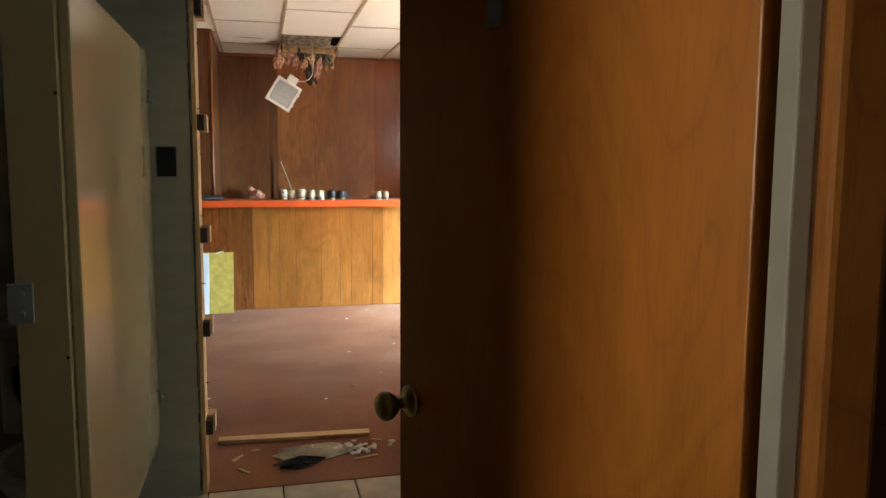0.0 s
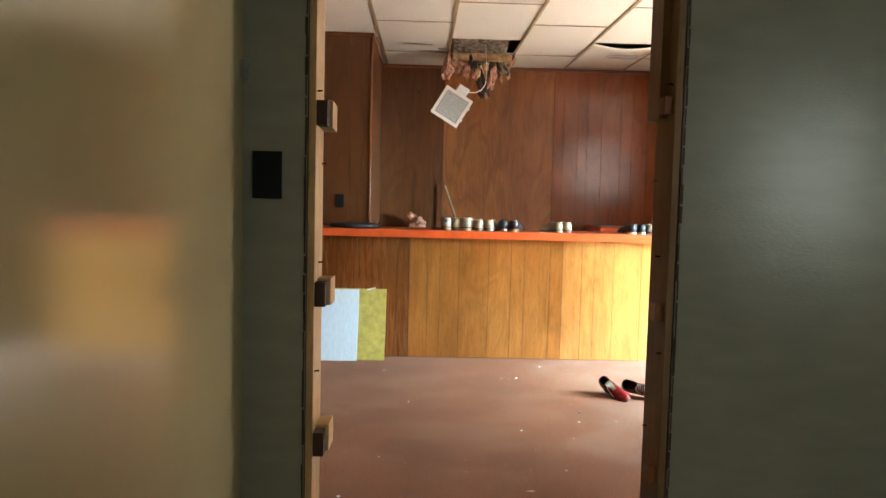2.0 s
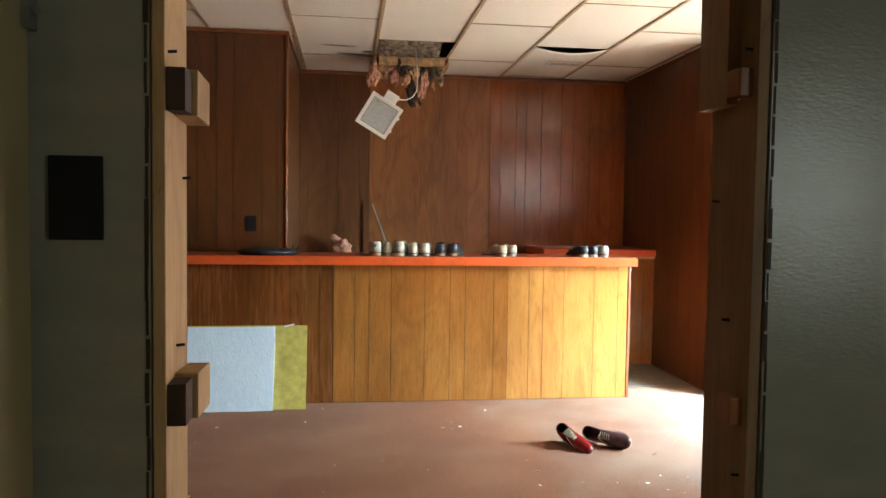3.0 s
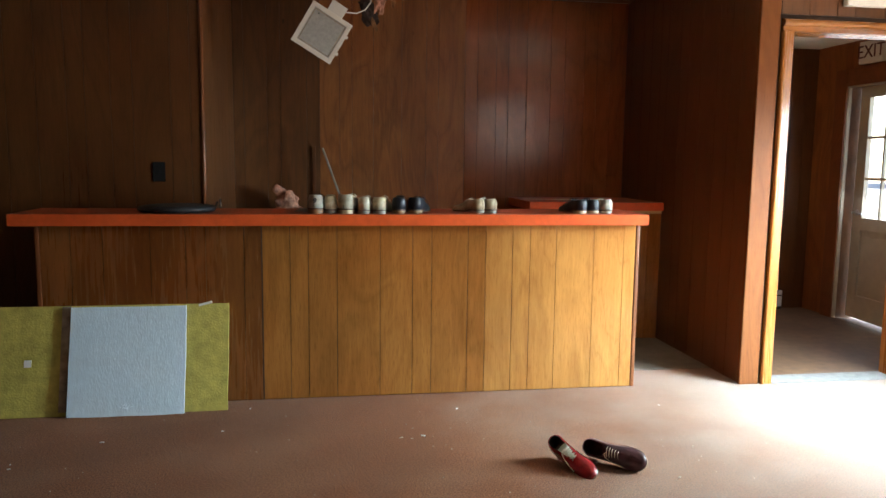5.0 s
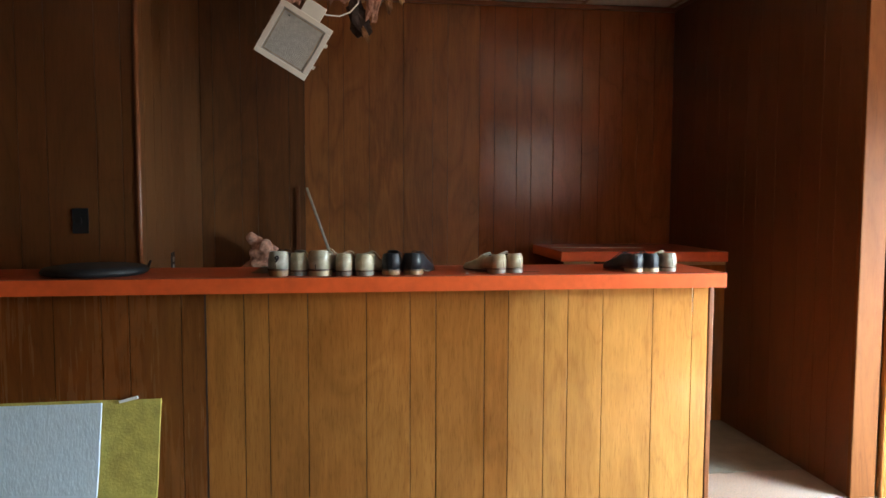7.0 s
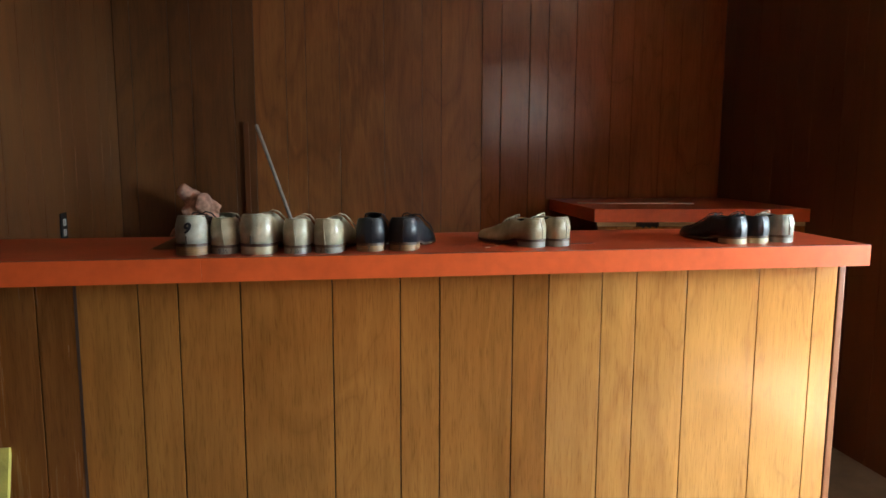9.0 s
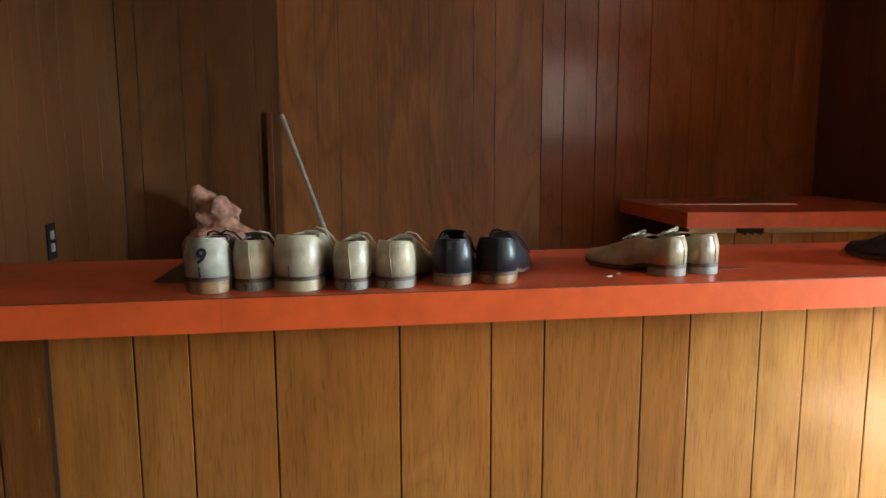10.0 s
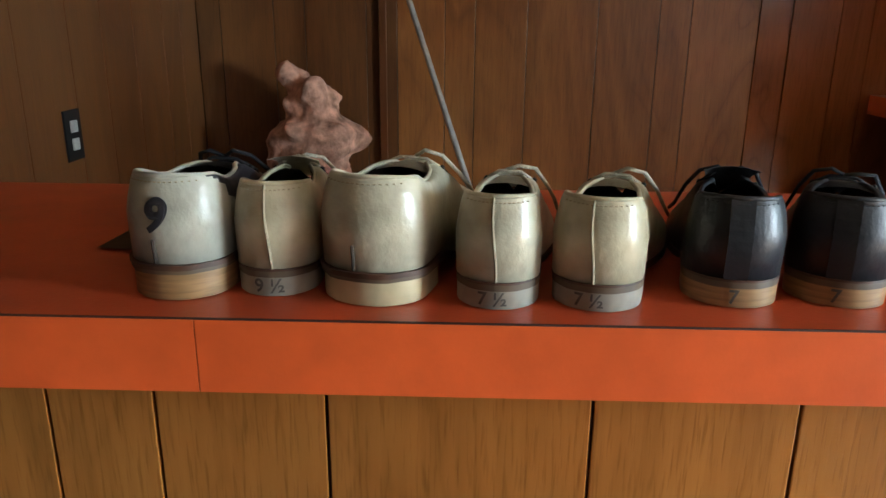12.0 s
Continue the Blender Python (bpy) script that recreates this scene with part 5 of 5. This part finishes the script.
wedge.faces.new(v)
bmesh.ops.solidify(wedge, geom=list(wedge.faces), thickness=0.002)
tagged(part("sheet_scrap", wedge, material("olive_vinyl", (0.06, 0.05, 0.035), 0.35)), "dark olive scrap of sheet on the countertop", "scrap")
for x, y, r in ((1.483, 7.478, 20), (1.515, 7.504, 60)):
    bm = bmesh.new()
    box(bm, (-0.007, -0.004, 0), (0.007, 0.004, 0.0015))
    ob = tagged(part("paper_scrap", bm, PAPER), "tiny white scrap on the countertop", "scrap", "scraps on the counter")
    ob.matrix_world = pose(x, y, KZ + 0.0005, 0, 0, r)
slot = bmesh.new()
box(slot, (1.725, 7.522, KZ + 0.0002), (1.81, 7.532, KZ + 0.001))
tagged(part("burn_mark", slot, SEAM), "dark scorch mark in the countertop", "mark")

# metal rod and a dark strip by the back wall
rod = bmesh.new()
cyl(rod, (1.24, 8.742, 0.004), (0.734, 9.15, 1.423), 0.0085, 14)
tagged(part("metal_rod", rod, material("galvanised_rod", (0.45, 0.44, 0.42), 0.45, metal=0.7, vary=0.15, scale=30), smooth=False), "grey metal rod leaning behind the counter", "rod")
st = bmesh.new()
v = box(st, (-0.012, -0.006, 0), (0.012, 0.002, 1.44))
turned(st, v, pose(0.665, BACK - 0.025, 0.0))
tagged(part("wood_strip", st, WOOD_RETURN, bevel=0.002), "dark reddish strip standing against the panelling", "strip")


def outlet(m, label, duplex):
    ob = thing("wall_outlet", label, "outlet", m)
    bm = bmesh.new()
    box(bm, (-0.035, -0.005, -0.057), (0.035, 0, 0.057))
    part("cover", bm, BLACK, ob, bevel=0.002)
    if duplex:
        for z in (-0.02, 0.02):
            bm = bmesh.new()
            box(bm, (-0.014, -0.0075, z - 0.013), (0.014, -0.005, z + 0.013))
            part("socket", bm, DIFFUSER, ob, bevel=0.003)
    else:
        bm = bmesh.new()
        box(bm, (-0.006, -0.009, -0.012), (0.006, -0.005, 0.012))
        part("toggle", bm, BLACK, ob)
    return ob


outlet(pose(-0.207, CLOSET_Y - 0.009, 1.255), "black switch plate on the closet panelling", False)
outlet(pose(CLOSET_X + 0.0005, 8.52, 1.01, 0, 0, 90), "black outlet plate with two pale sockets", True)

# ---- broken ceiling light and the torn bay ----
lightob = thing("ceiling_light", "cream square recessed light hanging by its wire from the torn ceiling", "ceiling light", pose(0.739, 7.95, 2.09, 12, 0, 0) @ pose(0, 0, 0, 0, 31, 0))
A = 0.1335
fr = bmesh.new()
for lo, hi in (((-A, -0.014, A - 0.026), (A, 0.004, A)), ((-A, -0.014, -A), (A, 0.004, -A + 0.026)), ((-A, -0.014, -A + 0.026), (-A + 0.026, 0.004, A - 0.026)), ((A - 0.026, -0.014, -A + 0.026), (A, 0.004, A - 0.026))):
    box(fr, lo, hi)
part("frame", fr, FIXTURE, lightob, bevel=0.003)
bm = bmesh.new()
box(bm, (-A + 0.024, -0.009, -A + 0.024), (A - 0.024, -0.004, A - 0.024))
part("diffuser", bm, DIFFUSER, lightob, "grey ribbed glass diffuser")
bm = bmesh.new()
for lo, hi in (((-0.1, -0.0105, 0.098), (0.1, -0.008, 0.102)), ((-0.1, -0.0105, -0.102), (0.1, -0.008, -0.098)), ((-0.102, -0.0105, -0.1), (-0.098, -0.008, 0.1)), ((0.098, -0.0105, -0.1), (0.102, -0.008, 0.1))):
    box(bm, lo, hi)
part("gasket", bm, STAIN, lightob)
bm = bmesh.new()
box(bm, (-0.112, 0.004, -0.112), (0.112, 0.085, 0.112))
part("housing", bm, FIXTURE, lightob, bevel=0.004)
bm = bmesh.new()
box(bm, (-0.04, 0.01, 0.113), (0.06, 0.075, 0.20))
part("junction_box", bm, WHITEPAINT, lightob, bevel=0.003)
for x, z in ((A, 0.055), (A, -0.06), (-A, 0.04), (-A, -0.04)):
    bm = bmesh.new()
    box(bm, (x - 0.004, -0.01, z - 0.009), (x + 0.004 + (0.008 if x > 0 else -0.008), 0.012, z + 0.009))
    part("clip", bm, FIXTURE, lightob, bevel=0.002)
bm = bmesh.new()
cyl(bm, (-0.07, -0.0165, 0.085), (-0.07, -0.013, 0.085), 0.004, 8)
part("screw", bm, BLACK, lightob)
wire = bmesh.new()
tube(wire, [(0.849, 7.985, 2.235), (0.89, 8.0, 2.222), (0.95, 8.03, 2.225), (1.0, 8.05, 2.25), (1.04, 8.12, 2.31), (1.06, 8.25, 2.45), (1.05, 8.35, 2.70)], 0.0035)
tagged(part("lamp_wire", wire, PAPER, smooth=True), "white wire holding the hanging light", "wire")

bx0, bx1, by0, by1 = T0X, T0X + PX, T0Y, T0Y + PY
batt = bmesh.new()
g = bmesh.ops.create_grid(batt, x_segments=28, y_segments=16, size=0.5)
for v in g["verts"]:
    x, y = v.co.x, v.co.y
    v.co = Vector((bx0 + 0.02 + (x + 0.5) * (PX - 0.10), by0 + 0.08 + (y + 0.5) * 0.5, CEIL + 0.15 - 0.17 * (y + 0.5) + 0.02 * noise.fractal(Vector((x * 9, y * 6, 2)), 1, 2, 3)))
bmesh.ops.solidify(batt, geom=list(batt.faces), thickness=0.03)
tagged(part("insulation_batt", batt, INSUL_GREY, smooth=True), "dirty grey insulation batt sagging in the open ceiling bay", "insulation")
kraft = bmesh.new()
n = 30
pr = None
for k in range(n + 1):
    x = bx0 + 0.03 + k / n * (PX - 0.06)
    w = 0.012 * noise.noise(Vector((k * 0.35, 1, 4)))
    row = [kraft.verts.new((x, by1 - 0.15 + w, CEIL - 0.022 + w)), kraft.verts.new((x, by1 - 0.165 + w, CEIL - 0.06 - w)), kraft.verts.new((x, by1 - 0.16, CEIL - 0.098 + w))]
    if pr:
        for a in range(2):
            kraft.faces.new((pr[a], pr[a + 1], row[a + 1], row[a]))
    pr = row
bmesh.ops.solidify(kraft, geom=list(kraft.faces), thickness=0.006)
tagged(part("kraft_facing", kraft, KRAFT, smooth=True), "torn tan kraft paper edge of the insulation", "insulation")
rnd = random.Random(5)
DARKSHRED = material("dark_shred", (0.05, 0.022, 0.012), 0.7, vary=0.3, scale=25, bump=0.4)
# the dark lump at 0.23 stands in for the shaded gap between shreds
# along the bay, width, top and bottom below the ceiling, material
for u, w, top, bot, m in ((0.00, 0.10, 0.05, 0.25, INSUL), (0.06, 0.08, 0.03, 0.20, INSUL_BROWN), (0.13, 0.12, 0.05, 0.20, INSUL), (0.18, 0.06, 0.10, 0.24, INSUL), (0.23, 0.07, 0.04, 0.16, DARKSHRED),
                          (0.30, 0.16, 0.04, 0.14, INSUL_GREY), (0.31, 0.09, 0.13, 0.24, KRAFT), (0.27, 0.05, 0.17, 0.25, INSUL), (0.36, 0.05, 0.12, 0.19, KRAFT), (0.42, 0.07, 0.16, 0.34, INSUL), (0.45, 0.13, 0.05, 0.22, INSUL_GREY), (0.53, 0.10, 0.06, 0.20, INSUL_GREY),
                          (0.56, 0.04, 0.09, 0.24, KRAFT), (0.50, 0.04, 0.20, 0.28, INSUL_BROWN), (0.59, 0.05, 0.03, 0.18, INSUL_BROWN), (0.34, 0.11, 0.26, 0.42, DARKSHRED), (0.37, 0.03, 0.38, 0.46, INSUL_BROWN), (0.33, 0.03, 0.18, 0.30, DARKSHRED)):
    bm = bmesh.new()
    h = bot - top + 0.03
    rough_lump(bm, (0, 0, 0), (w * 0.5, min(0.035, w * 0.4), h / 2), u * 40 + w * 9, 3, 0.6, 8)
    ob = tagged(part("hanging_insulation", bm, m), "torn shred of insulation hanging from the ceiling", "insulation", "insulation shreds")
    ob.matrix_world = pose(bx0 - 0.01 + u, by1 - 0.11 + rnd.uniform(-0.03, 0.03), CEIL - (top + bot) / 2, rnd.uniform(-12, 12), rnd.uniform(-24, 24), rnd.uniform(-25, 25))
# stains on the tiles beside the torn bay
for c, r in (((0.42, 8.32), (0.15, 0.022)), ((0.55, 8.62), (0.17, 0.016)), ((0.66, 8.5), (0.05, 0.03))):
    bm = bmesh.new()
    vs = [bm.verts.new((c[0] + r[0] * math.cos(a) * (1 + 0.25 * noise.noise(Vector((math.cos(a) * 2, math.sin(a) * 2, c[0] * 9)))), c[1] + r[1] * math.sin(a) * (1 + 0.4 * noise.noise(Vector((math.cos(a) * 3, math.sin(a) * 3, c[1]))))  + 0.12 * r[0] * math.cos(a), CEIL + 0.0025)) for a in [k * math.pi / 20 for k in range(40)]]
    f = bm.faces.new(vs)
    bmesh.ops.solidify(bm, geom=[f], thickness=0.0012)
    tagged(part("water_stain", bm, STAIN), "brown water stain on a ceiling tile", "stain", "ceiling stains", "structure")

# ---- doorway clutter and carpet crumbs ----
bm = bmesh.new()
v = box(bm, (-0.37, -0.03, 0), (0.37, 0.03, 0.018))
turned(bm, v, pose(0.63, 3.90, 0.001, 0, 0, -3.5))
tagged(part("pine_batten", bm, PINE_X, bevel=0.003), "pine batten lying across the doorway carpet", "batten")
bm = bmesh.new()
ring = []
for k in range(40):
    a = k * 2 * math.pi / 40
    q = 1 + 0.16 * noise.noise(Vector((math.cos(a) * 2.5, math.sin(a) * 2.5, 7)))
    ring.append(bm.verts.new((0.19 * q * math.cos(a), 0.10 * q * math.sin(a), 0.008)))
c = bm.verts.new((0, 0, 0.013))
for k in range(40):
    bm.faces.new((ring[k], ring[(k + 1) % 40], c))
bmesh.ops.solidify(bm, geom=list(bm.faces), thickness=0.004)
ob = tagged(part("broken_tile_scrap", bm, material("yellowed_scrap", (0.56, 0.5, 0.36), 0.8, vary=0.18, scale=16, bump=0.6, bump_scale=25, blotch=0.5, blotch_scale=9)), "yellowed broken piece of ceiling tile on the floor", "debris")
ob.matrix_world = pose(0.71, 3.68, 0.0, 0, 0, 4)
for k in range(26):
    bm = bmesh.new()
    rough_lump(bm, (0, 0, 0.008), (rnd.uniform(0.006, 0.024), rnd.uniform(0.006, 0.018), rnd.uniform(0.004, 0.011)), k + 40, 2, 0.5, 5)
    ob = tagged(part("plaster_crumb", bm, PAPER), "crumb of white ceiling tile on the floor", "debris", "plaster crumbs")
    ob.matrix_world = pose(0.92 + rnd.gauss(0, 0.06), 3.69 + rnd.gauss(0, 0.05), 0.0, 0, 0, rnd.uniform(0, 180))
bm = bmesh.new()
rough_lump(bm, (0, 0, 0.016), (0.085, 0.035, 0.022), 77, 3, 0.6, 6)
ob = tagged(part("black_rag", bm, material("black_rag", (0.02, 0.017, 0.015), 0.9, vary=0.3, scale=30)), "crumpled black rag on the doorway floor", "rag")
ob.matrix_world = pose(0.63, 3.54, 0.0, 0, 0, 5)
for x, y, L, r in ((0.36, 3.69, 0.08, 55), (0.39, 3.53, 0.07, -50), (0.44, 3.77, 0.04, 20), (0.94, 3.57, 0.12, 15), (1.02, 3.78, 0.05, -30)):
    bm = bmesh.new()
    box(bm, (-L / 2, -0.006, 0), (L / 2, 0.006, 0.006))
    ob = tagged(part("wood_splinter", bm, PINE_X, bevel=0.001), "small wood splinter on the floor", "debris", "wood splinters")
    ob.matrix_world = pose(x, y, 0.001, 0, 0, r)
# larger flecks on the carpet
for k in range(96):
    x, y = rnd.uniform(-0.9, 3.9), rnd.uniform(4.3, 7.38)
    s = rnd.choice([0.003, 0.004, 0.005, 0.006, 0.008, 0.011, 0.015])
    bm = bmesh.new()
    rough_lump(bm, (0, 0, s * 0.22), (s, s * rnd.uniform(0.25, 0.8), s * 0.22), k + 90, 2, 0.8, 3)
    ob = tagged(part("carpet_fleck", bm, rnd.choice([PAPER, PAPER, DUST, DUST, STAIN])), "pale fleck of debris on the carpet", "debris", "flecks on the carpet")
    ob.matrix_world = pose(x, y, 0.0, 0, 0, rnd.uniform(0, 180))
bm = bmesh.new()
for k in range(420):
    x, y = rnd.uniform(-1.2, 4.6), rnd.uniform(3.55, 7.4)
    s = rnd.uniform(0.001, 0.003)
    box(bm, (x - s, y - s * 0.7, 0.0), (x + s, y + s * 0.7, s))
tagged(part("carpet_dust", bm, DUST), "fine pale crumbs scattered over the carpet", "debris", kind="stuff")

# washroom floor tiles, laid last
tilemesh = bmesh.new()
box(tilemesh, (-0.148, -0.148, -0.012), (0.148, 0.148, 0.0))
tile_me = mesh_of("floor_tile", tilemesh, FLOORTILE, bevel=0.002)
wf = bpy.data.objects["floor_washroom"]
for i in range(-3, 7):
    for j in range(0, 9):
        ob = new("floor_tile", tile_me)
        ob.location = (0.1 + i * 0.303, 3.196 - j * 0.303, -0.0015)
        ob.parent = wf
